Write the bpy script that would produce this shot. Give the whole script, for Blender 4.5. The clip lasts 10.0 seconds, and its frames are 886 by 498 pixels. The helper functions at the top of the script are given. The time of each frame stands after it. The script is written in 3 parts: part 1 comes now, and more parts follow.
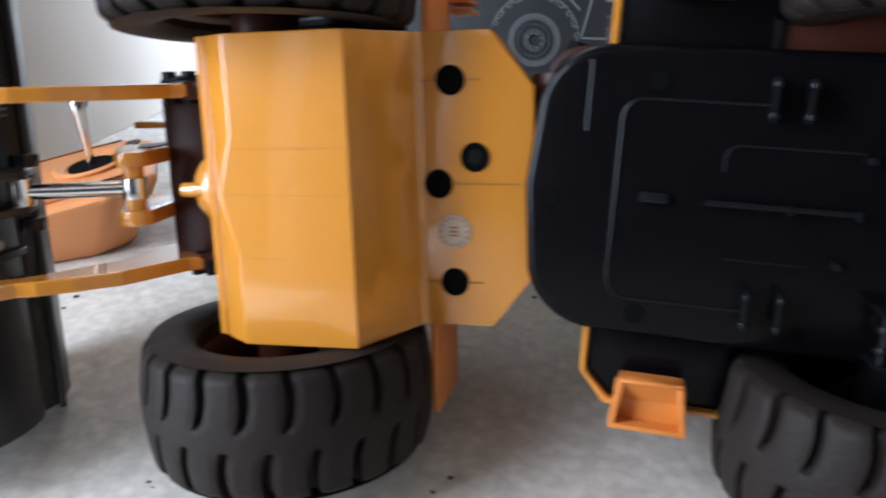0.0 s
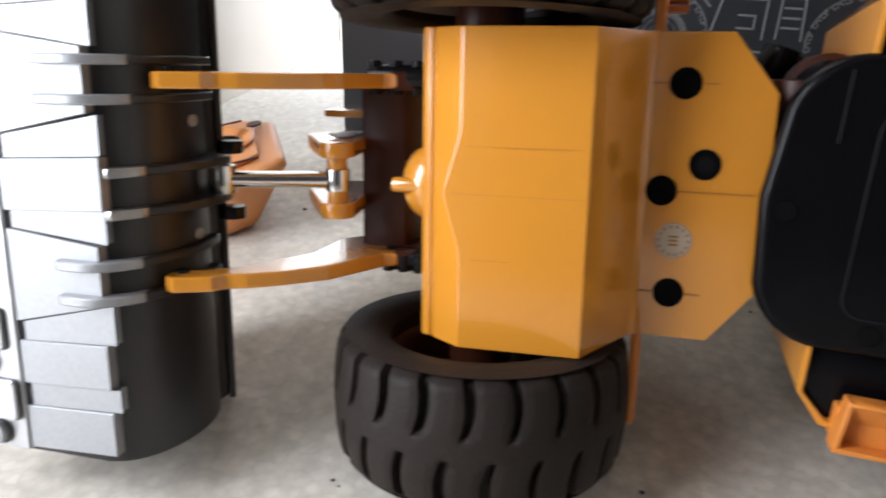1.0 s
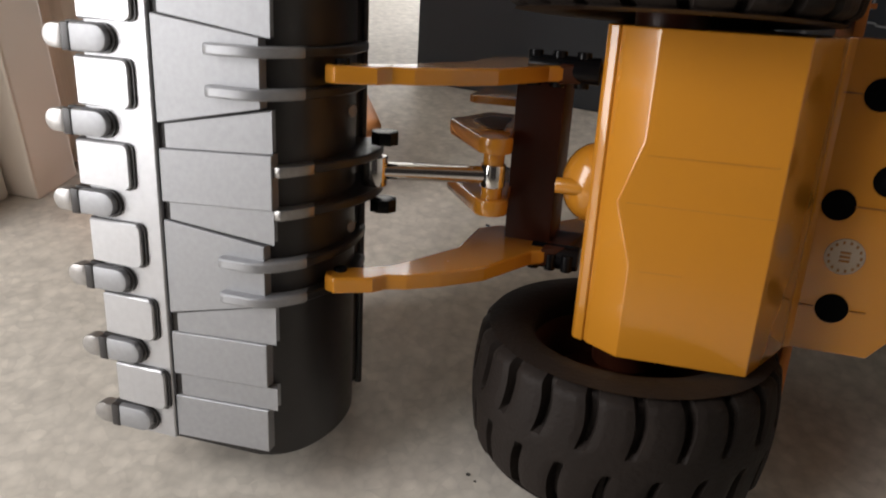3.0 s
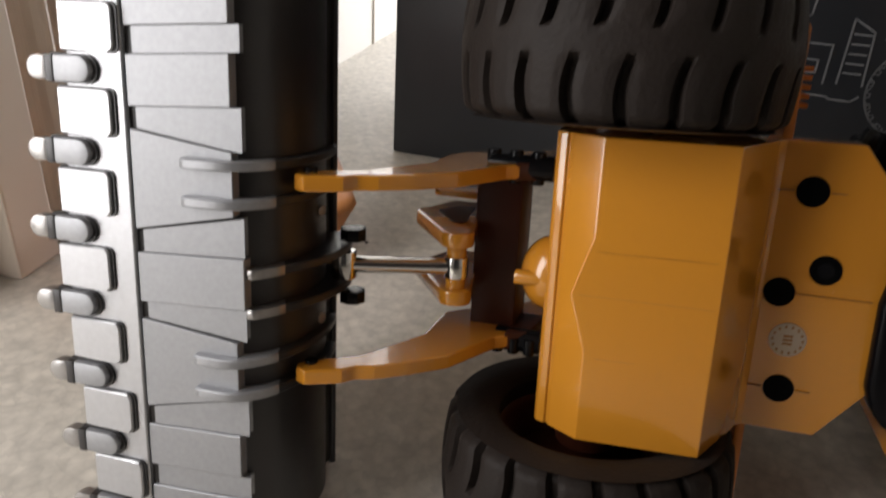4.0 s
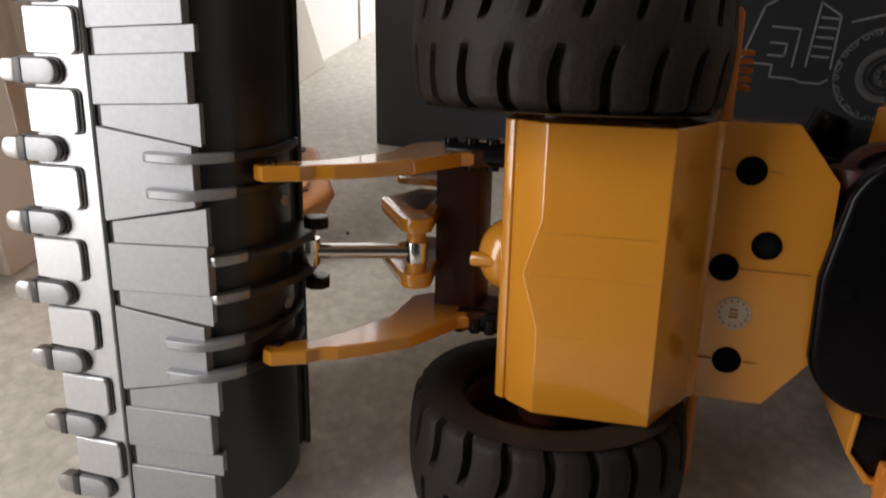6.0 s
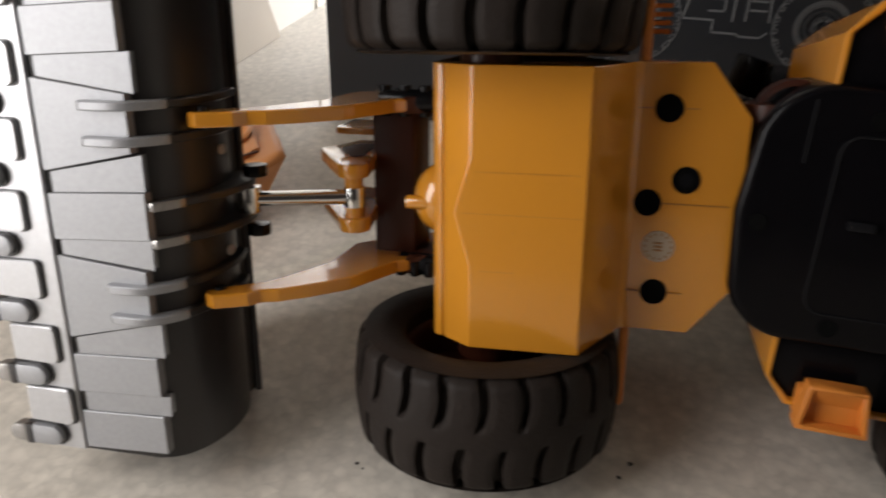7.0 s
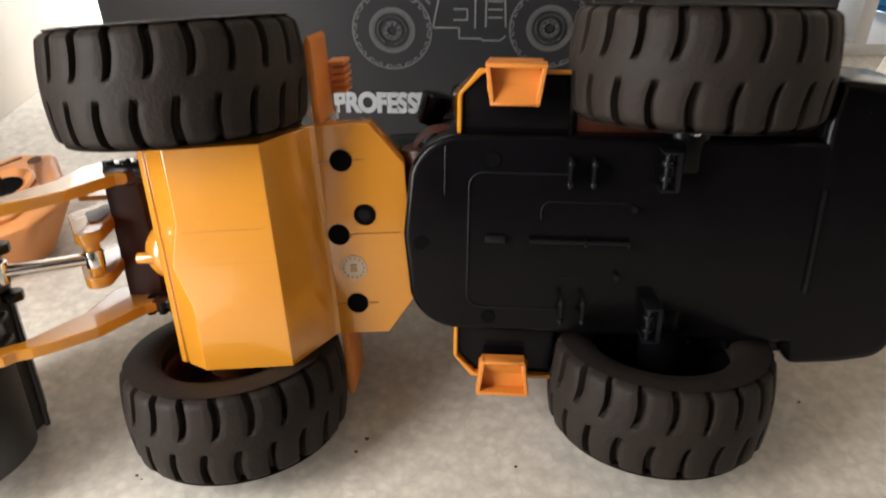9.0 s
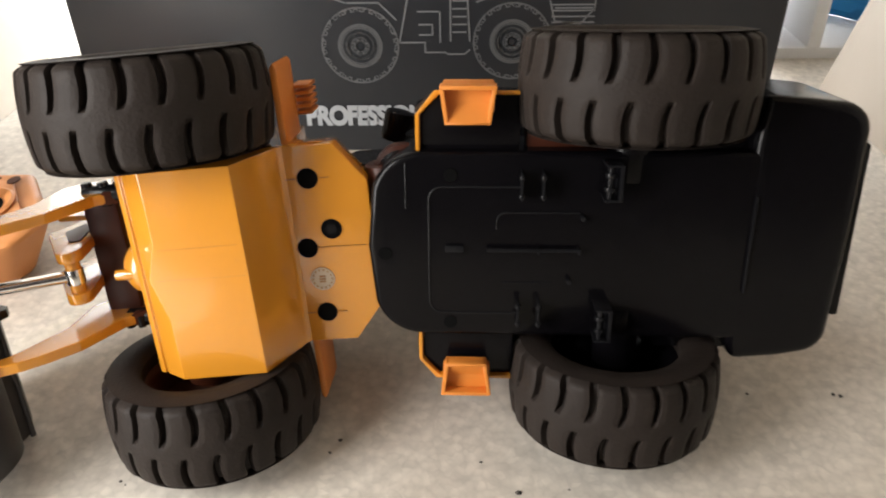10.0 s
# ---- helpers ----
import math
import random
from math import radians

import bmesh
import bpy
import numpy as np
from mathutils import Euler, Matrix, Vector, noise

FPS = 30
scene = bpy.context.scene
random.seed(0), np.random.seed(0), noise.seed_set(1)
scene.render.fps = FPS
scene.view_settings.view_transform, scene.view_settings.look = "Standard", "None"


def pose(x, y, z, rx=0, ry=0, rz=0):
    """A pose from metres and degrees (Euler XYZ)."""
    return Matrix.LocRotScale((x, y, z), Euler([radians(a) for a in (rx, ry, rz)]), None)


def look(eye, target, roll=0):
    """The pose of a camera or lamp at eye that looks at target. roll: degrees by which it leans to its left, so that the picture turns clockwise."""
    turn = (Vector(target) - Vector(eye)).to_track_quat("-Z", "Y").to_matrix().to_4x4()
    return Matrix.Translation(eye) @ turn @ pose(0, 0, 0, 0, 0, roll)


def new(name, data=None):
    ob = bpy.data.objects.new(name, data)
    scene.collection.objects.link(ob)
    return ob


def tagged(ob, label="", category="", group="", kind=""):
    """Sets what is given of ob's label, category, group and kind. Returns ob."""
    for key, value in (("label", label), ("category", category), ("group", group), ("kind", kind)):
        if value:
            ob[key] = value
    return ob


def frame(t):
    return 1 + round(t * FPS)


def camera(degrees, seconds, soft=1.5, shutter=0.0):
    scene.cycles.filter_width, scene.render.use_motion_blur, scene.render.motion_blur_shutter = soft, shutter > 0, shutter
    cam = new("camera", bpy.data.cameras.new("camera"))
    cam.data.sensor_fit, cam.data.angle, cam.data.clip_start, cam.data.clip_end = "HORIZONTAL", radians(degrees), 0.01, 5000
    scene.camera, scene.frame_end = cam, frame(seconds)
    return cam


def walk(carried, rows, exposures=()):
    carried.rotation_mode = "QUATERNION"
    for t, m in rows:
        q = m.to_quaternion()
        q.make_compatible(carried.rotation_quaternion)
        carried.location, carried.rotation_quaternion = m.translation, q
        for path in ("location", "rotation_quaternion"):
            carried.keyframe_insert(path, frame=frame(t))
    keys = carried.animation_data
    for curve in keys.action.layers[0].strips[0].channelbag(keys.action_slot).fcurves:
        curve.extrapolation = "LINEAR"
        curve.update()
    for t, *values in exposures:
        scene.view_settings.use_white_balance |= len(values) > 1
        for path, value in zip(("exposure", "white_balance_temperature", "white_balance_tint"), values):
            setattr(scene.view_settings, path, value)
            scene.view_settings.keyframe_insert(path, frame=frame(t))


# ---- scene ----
cam = camera(61.0, 10.0, soft=1.9, shutter=0.8)
PATH = [
    (0, (0.1174, -0.1747, 0.1846), (0.0512, 0.0874, 0.0546), -0.51),
    (0.5, (0.0801, -0.1783, 0.1837), (0.0162, 0.0834, 0.0518), 1.48),
    (1, (0.0535, -0.1810, 0.1858), (-0.0175, 0.0770, 0.0502), 1.66),
    (1.5, (0.0358, -0.1825, 0.1852), (-0.0370, 0.0716, 0.0433), 2.42),
    (1.9, (0.0216, -0.1811, 0.1849), (-0.0521, 0.0685, 0.0357), 2.90),
    (2, (0.0158, -0.1809, 0.1826), (-0.0564, 0.0698, 0.0345), 3.20),
    (2.2, (0.0102, -0.1832, 0.1803), (-0.0644, 0.0676, 0.0336), 3.43),
    (3.3, (0.0024, -0.1759, 0.2067), (-0.0645, 0.0664, 0.0429), 4.07),
    (3.5, (0.0052, -0.1769, 0.2087), (-0.0617, 0.0701, 0.0520), 3.92),
    (4, (0.0094, -0.1796, 0.2188), (-0.0574, 0.0747, 0.0744), 3.58),
    (4.5, (0.0182, -0.1824, 0.2232), (-0.0531, 0.0757, 0.0880), 2.63),
    (5, (0.0217, -0.1815, 0.2239), (-0.0481, 0.0777, 0.0898), 2.78),
    (5.5, (0.0250, -0.1845, 0.2230), (-0.0445, 0.0728, 0.0852), 2.49),
    (6.8, (0.0359, -0.1927, 0.2184), (-0.0244, 0.0559, 0.0618), 1.40),
    (7, (0.0432, -0.1966, 0.2169), (-0.0134, 0.0544, 0.0627), 1.53),
    (7.5, (0.0599, -0.1992, 0.2174), (0.0098, 0.0552, 0.0665), 1.04),
    (8, (0.0805, -0.2060, 0.2201), (0.0452, 0.0522, 0.0715), 1.43),
    (8.5, (0.1143, -0.2074, 0.2511), (0.0918, 0.0347, 0.0755), -0.52),
    (9, (0.1198, -0.2223, 0.2739), (0.1063, 0.0258, 0.1058), -0.39),
    (9.5, (0.1250, -0.2305, 0.2835), (0.1131, 0.0190, 0.1175), -1.01),
    (10, (0.1298, -0.2372, 0.2880), (0.1230, 0.0117, 0.1207), -0.91),
]
EXPOSURES = [(0.0, 0.68, 5250, 10), (0.6, 0.66, 5450, 10), (1.2, 0.36, 6050, 11), (2.0, -0.40, 6400, 12), (3.3, -0.52, 6450, 13), (4.5, -0.56, 6500, 13), (6.0, -0.56, 6500, 13), (7.0, -0.45, 6550, 13), (7.6, -0.24, 6550, 13), (8.4, 0.50, 6550, 11), (9.0, 0.72, 6550, 11), (10.0, 0.80, 6600, 11)]
walk(cam, [(t, look(eye, target, roll)) for t, eye, target, roll in PATH], EXPOSURES)

# ---- world and light ----
world = bpy.data.worlds.new("sky")
scene.world = world
world.use_nodes = True
wn = world.node_tree.nodes
sky = wn.new("ShaderNodeTexSky")
sky.sky_type = "NISHITA"
sky.sun_disc = False
sky.sun_elevation = radians(50)
sky.sun_rotation = radians(180)
world.node_tree.links.new(sky.outputs[0], wn["Background"].inputs[0])
wn["Background"].inputs[1].default_value = 0.1


sun = bpy.data.lights.new("sun", "SUN")
sun.energy, sun.angle, sun.color = 5.0, radians(0.5), (1.0, 0.95, 0.88)
sun_lamp = new("sun", sun)
sun_lamp.matrix_world = look((0, -1.0, 1.19), (0, 0, 0))


def window_lamp(name, eye, target, w, h, watts, colour):
    data = bpy.data.lights.new(name, "AREA")
    data.shape, data.size, data.size_y, data.energy, data.color = "RECTANGLE", w, h, watts, colour
    lamp = new(name, data)
    lamp.matrix_world = look(eye, target)
    return lamp


window_lamp("doorway_daylight", (-0.47, -0.32, 0.33), (-0.08, 0.0, 0.09), 0.32, 0.62, 6.0, (1.0, 0.985, 0.96))
window_lamp("window_daylight", (0.32, 1.59, 0.38), (0.24, 0.3, 0.20), 1.2, 0.6, 54.0, (0.95, 0.98, 1.0))


# ---- materials ----
def material(name, colour, rough=0.5, metal=0.0, vary=0.12, scale=40.0, bump=0.0, bump_scale=300.0, coat=0.0, second=None, spec=0.5):
    m = bpy.data.materials.new(name)
    m.use_nodes = True
    t = m.node_tree
    b = t.nodes["Principled BSDF"]
    b.inputs["Metallic"].default_value = metal
    b.inputs["Coat Weight"].default_value = coat
    b.inputs["Coat Roughness"].default_value = 0.055
    b.inputs["Specular IOR Level"].default_value = spec
    co = t.nodes.new("ShaderNodeTexCoord")
    n1 = t.nodes.new("ShaderNodeTexNoise")
    n1.inputs["Scale"].default_value = scale
    n1.inputs["Detail"].default_value = 6
    t.links.new(co.outputs["Object"], n1.inputs["Vector"])
    ramp = t.nodes.new("ShaderNodeMix")
    ramp.data_type = "RGBA"
    dark = second or [c * (1 - vary) for c in colour]
    light = [min(1, c * (1 + vary)) for c in colour]
    ramp.inputs["A"].default_value = (*dark, 1)
    ramp.inputs["B"].default_value = (*light, 1)
    t.links.new(n1.outputs["Fac"], ramp.inputs["Factor"])
    t.links.new(ramp.outputs["Result"], b.inputs["Base Color"])
    r = t.nodes.new("ShaderNodeMapRange")
    r.inputs["To Min"].default_value = max(0.02, rough - 0.07)
    r.inputs["To Max"].default_value = min(1, rough + 0.07)
    n2 = t.nodes.new("ShaderNodeTexNoise")
    n2.inputs["Scale"].default_value = scale * 6
    n2.inputs["Detail"].default_value = 4
    t.links.new(co.outputs["Object"], n2.inputs["Vector"])
    t.links.new(n2.outputs["Fac"], r.inputs["Value"])
    t.links.new(r.outputs["Result"], b.inputs["Roughness"])
    if bump:
        n3 = t.nodes.new("ShaderNodeTexNoise")
        n3.inputs["Scale"].default_value = bump_scale
        n3.inputs["Detail"].default_value = 3
        t.links.new(co.outputs["Object"], n3.inputs["Vector"])
        bp = t.nodes.new("ShaderNodeBump")
        bp.inputs["Strength"].default_value = bump
        bp.inputs["Distance"].default_value = 0.001
        t.links.new(n3.outputs["Fac"], bp.inputs["Height"])
        t.links.new(bp.outputs["Normal"], b.inputs["Normal"])
    return m


YELLOW = material("yellow_plastic", (0.60, 0.243, 0.021), 0.24, vary=0.05, scale=25, coat=1.0, spec=0.5)
ORANGE = material("orange_plastic", (0.62, 0.21, 0.034), 0.42, vary=0.06, scale=30)
BLACK = material("black_plastic", (0.0028, 0.0025, 0.0032), 0.22, vary=0.2, scale=60, bump=0.02, bump_scale=900, spec=0.16)
GLOSSBLACK = material("gloss_black_plastic", (0.007, 0.007, 0.008), 0.24, vary=0.2, scale=50, spec=0.2)
RUBBER = material("tyre_rubber", (0.021, 0.0160, 0.0135), 0.58, spec=0.16, vary=0.3, scale=35, bump=0.25, bump_scale=700)
STEEL = material("painted_steel", (0.35, 0.355, 0.368), 0.50, metal=0.66, vary=0.12, scale=600, bump=0.05, bump_scale=2200)
BARE = material("bare_bright_steel", (0.50, 0.505, 0.52), 0.40, metal=0.8, vary=0.10, scale=500, bump=0.04, bump_scale=1800)
WORN = material("worn_dark_steel", (0.34, 0.33, 0.32), 0.30, metal=0.8, vary=0.2, scale=500)
CASE = material("tan_orange_plastic", (0.60, 0.245, 0.080), 0.45, vary=0.08, scale=30, bump=0.04)
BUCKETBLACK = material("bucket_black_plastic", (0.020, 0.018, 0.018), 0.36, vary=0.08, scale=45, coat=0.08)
CHROME = material("chrome", (0.75, 0.74, 0.72), 0.14, metal=1.0, vary=0.05)
# Brown plastic; also puts shade into arm roots and recesses as colour.
BROWN = material("brown_plastic_and_shade", (0.050, 0.013, 0.006), 0.38, vary=0.15, spec=0.3)
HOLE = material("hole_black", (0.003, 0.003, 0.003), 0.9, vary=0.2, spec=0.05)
SEAM = material("dark_orange_line", (0.30, 0.118, 0.012), 0.6, vary=0.2)
STICKER = material("silver_sticker", (0.50, 0.41, 0.31), 0.35, metal=0.3, vary=0.1, scale=200)
BOXCARD = material("printed_dark_card", (0.022, 0.024, 0.028), 0.34, vary=0.25, scale=8, bump=0.05)
PRINT = material("grey_print", (0.165, 0.17, 0.175), 0.5, vary=0.1)
LETTER = material("pale_print", (0.38, 0.40, 0.42), 0.5, vary=0.1)
DARKWALL = material("dark_unseen_wall", (0.035, 0.026, 0.022), 0.6, vary=0.2, scale=5)
WALLPAINT = material("white_wall_paint", (0.74, 0.70, 0.64), 0.6, vary=0.03, scale=6, bump=0.05)
CASING = material("beige_casing_paint", (0.86, 0.76, 0.66), 0.45, vary=0.05, scale=8)
PANEL = material("beige_panel", (0.42, 0.36, 0.29), 0.7, vary=0.05, scale=12, bump=0.1)
CEIL = material("unseen_ceiling_tan", (0.30, 0.24, 0.18), 0.8, vary=0.03, scale=5)
WHITE = material("white_laminate", (0.78, 0.78, 0.78), 0.4, vary=0.03)
BLUE = material("blue_cloth", (0.03, 0.17, 0.28), 0.7, vary=0.2)


def chip_floor():
    """Pale floor of small packed chips with darker joints and stains."""
    m = material("floor_chips", (0.63, 0.583, 0.51), 0.5, vary=0.10, scale=9)
    t = m.node_tree
    b = t.nodes["Principled BSDF"]
    co = t.nodes.new("ShaderNodeTexCoord")
    warp = t.nodes.new("ShaderNodeTexNoise")
    warp.inputs["Scale"].default_value = 60
    add = t.nodes.new("ShaderNodeMix")
    add.data_type = "VECTOR"
    add.inputs["Factor"].default_value = 0.008
    t.links.new(co.outputs["Object"], warp.inputs["Vector"])
    t.links.new(co.outputs["Object"], add.inputs["A"])
    t.links.new(warp.outputs["Color"], add.inputs["B"])
    cell = t.nodes.new("ShaderNodeTexVoronoi")
    cell.feature = "SMOOTH_F1"
    cell.inputs["Scale"].default_value = 230
    cell.inputs["Smoothness"].default_value = 0.35
    t.links.new(add.outputs["Result"], cell.inputs["Vector"])
    tone = t.nodes.new("ShaderNodeTexVoronoi")
    tone.inputs["Scale"].default_value = 230
    t.links.new(add.outputs["Result"], tone.inputs["Vector"])
    grey = t.nodes.new("ShaderNodeSeparateColor")
    t.links.new(tone.outputs["Color"], grey.inputs["Color"])
    chip = t.nodes.new("ShaderNodeMapRange")
    chip.inputs["To Min"].default_value, chip.inputs["To Max"].default_value = 0.91, 1.06
    t.links.new(grey.outputs["Red"], chip.inputs["Value"])
    joint = t.nodes.new("ShaderNodeMapRange")
    joint.inputs["From Min"].default_value, joint.inputs["From Max"].default_value = 0.30, 0.75
    joint.inputs["To Min"].default_value, joint.inputs["To Max"].default_value = 1.02, 0.93
    t.links.new(cell.outputs["Distance"], joint.inputs["Value"])
    mul = t.nodes.new("ShaderNodeMath")
    mul.operation = "MULTIPLY"
    t.links.new(chip.outputs["Result"], mul.inputs[0])
    t.links.new(joint.outputs["Result"], mul.inputs[1])
    # soft mottling, a few chips wide, over the chips
    mottle = t.nodes.new("ShaderNodeTexNoise")
    mottle.inputs["Scale"].default_value = 130
    mottle.inputs["Detail"].default_value = 3
    t.links.new(co.outputs["Object"], mottle.inputs["Vector"])
    spread = t.nodes.new("ShaderNodeMapRange")
    spread.inputs["From Min"].default_value, spread.inputs["From Max"].default_value = 0.3, 0.7
    spread.inputs["To Min"].default_value, spread.inputs["To Max"].default_value = 0.86, 1.08
    t.links.new(mottle.outputs["Fac"], spread.inputs["Value"])
    both = t.nodes.new("ShaderNodeMath")
    both.operation = "MULTIPLY"
    t.links.new(mul.outputs[0], both.inputs[0])
    t.links.new(spread.outputs["Result"], both.inputs[1])
    old = b.inputs["Base Color"].links[0].from_socket
    mix = t.nodes.new("ShaderNodeVectorMath")
    mix.operation = "SCALE"
    t.links.new(old, mix.inputs[0])
    t.links.new(both.outputs[0], mix.inputs["Scale"])
    t.links.new(mix.outputs[0], b.inputs["Base Color"])
    bp = t.nodes.new("ShaderNodeBump")
    bp.inputs["Strength"].default_value = 0.14
    bp.inputs["Distance"].default_value = 0.0010
    t.links.new(joint.outputs["Result"], bp.inputs["Height"])
    t.links.new(bp.outputs["Normal"], b.inputs["Normal"])
    return m


DIRT = material("dark_crumbs", (0.05, 0.045, 0.04), 0.8, vary=0.3)
FOAM = chip_floor()


# ---- mesh helpers ----
def mesh_of(bm, name, mat, smooth=False):
    bmesh.ops.recalc_face_normals(bm, faces=bm.faces)
    me = bpy.data.meshes.new(name)
    bm.to_mesh(me)
    bm.free()
    me.materials.append(mat)
    for p in me.polygons:
        p.use_smooth = smooth
    if smooth:
        me.set_sharp_from_angle(angle=radians(38))
    return me


def part(name, bm, mat, parent=None, label="", smooth=True):
    ob = new(name, mesh_of(bm, name, mat, smooth))
    if parent is not None:
        ob.parent = parent
    if label:
        tagged(ob, label)
    return ob


def thing(name, m, label, category, group="", kind=""):
    ob = new(name)
    ob.empty_display_size = 0.02
    ob.matrix_world = m
    return tagged(ob, label, category, group, kind)


def soften(bm, width, seg=2, angle=30):
    if width > 0:
        edges = [e for e in bm.edges if len(e.link_faces) == 2 and e.calc_face_angle(0) > radians(angle)]
        bmesh.ops.bevel(bm, geom=edges, offset=width, segments=seg, profile=0.6, affect="EDGES", clamp_overlap=True)
    return bm


def block(x0, x1, y0, y1, z0, z1, bev=0.0, into=None):
    bm = bmesh.new()
    bmesh.ops.create_cube(bm, size=1.0)
    for v in bm.verts:
        v.co = Vector(((x0 + x1) / 2 + v.co.x * (x1 - x0), (y0 + y1) / 2 + v.co.y * (y1 - y0), (z0 + z1) / 2 + v.co.z * (z1 - z0)))
    soften(bm, bev)
    return bm if into is None else merge(into, bm)


def prism(outline, axis, a, b, bev=0.0, seg=2, angle=30):
    """A closed outline drawn out along an axis from a to b: axis z takes (x, y), axis y takes (x, z), axis x takes (y, z)."""
    place = {"z": lambda u, v, w: (u, v, w), "y": lambda u, v, w: (u, w, v), "x": lambda u, v, w: (w, u, v)}[axis]
    bm = bmesh.new()
    low = [bm.verts.new(place(u, v, a)) for u, v in outline]
    high = [bm.verts.new(place(u, v, b)) for u, v in outline]
    bm.faces.new(low)
    bm.faces.new(high[::-1])
    for i in range(len(outline)):
        j = (i + 1) % len(outline)
        bm.faces.new((low[i], high[i], high[j], low[j]))
    bmesh.ops.recalc_face_normals(bm, faces=bm.faces)
    return soften(bm, bev, seg, angle)


def rod(p0, p1, r, seg=24, bev=0.0, r2=None):
    p0, p1 = Vector(p0), Vector(p1)
    bm = bmesh.new()
    bmesh.ops.create_cone(bm, cap_ends=True, segments=seg, radius1=r, radius2=r if r2 is None else r2, depth=(p1 - p0).length)
    turn = (p1 - p0).to_track_quat("Z", "Y").to_matrix().to_4x4()
    bmesh.ops.transform(bm, matrix=Matrix.Translation((p0 + p1) / 2) @ turn, verts=bm.verts)
    return soften(bm, bev, 2, 50)


def merge(bm, other):
    me = bpy.data.meshes.new("tmp")
    other.to_mesh(me)
    other.free()
    bm.from_mesh(me)
    bpy.data.meshes.remove(me)
    return bm


def arc(cx, cy, r, a0, a1, n):
    return [(cx + r * math.cos(radians(a0 + (a1 - a0) * i / n)), cy + r * math.sin(radians(a0 + (a1 - a0) * i / n))) for i in range(n + 1)]


def lathe(profile, seg=64, closed=False):
    """Profile of (radius, height) turned about z."""
    bm = bmesh.new()
    rings = [[bm.verts.new((r * math.cos(2 * math.pi * i / seg), r * math.sin(2 * math.pi * i / seg), h)) for i in range(seg)] for r, h in profile]
    pairs = list(zip(rings, rings[1:])) + ([(rings[-1], rings[0])] if closed else [])
    for a, b in pairs:
        for i in range(seg):
            j = (i + 1) % seg
            bm.faces.new((a[i], a[j], b[j], b[i]))
    return bm


def stroke(points, width, y, depth=0.0006, closed=False):
    """A thin printed line in the plane y, through (x, z) points."""
    bm = bmesh.new()
    pts = points + [points[0]] if closed else points
    for (xa, za), (xb, zb) in zip(pts, pts[1:]):
        d = Vector((xb - xa, zb - za))
        if d.length < 1e-6:
            continue
        n = Vector((-d.y, d.x)).normalized() * width / 2
        e = d.normalized() * width / 3
        vs = [bm.verts.new((x, y, z)) for x, z in ((xa - e.x + n.x, za - e.y + n.y), (xb + e.x + n.x, zb + e.y + n.y), (xb + e.x - n.x, zb + e.y - n.y), (xa - e.x - n.x, za - e.y - n.y))]
        bm.faces.new(vs)
    return bm


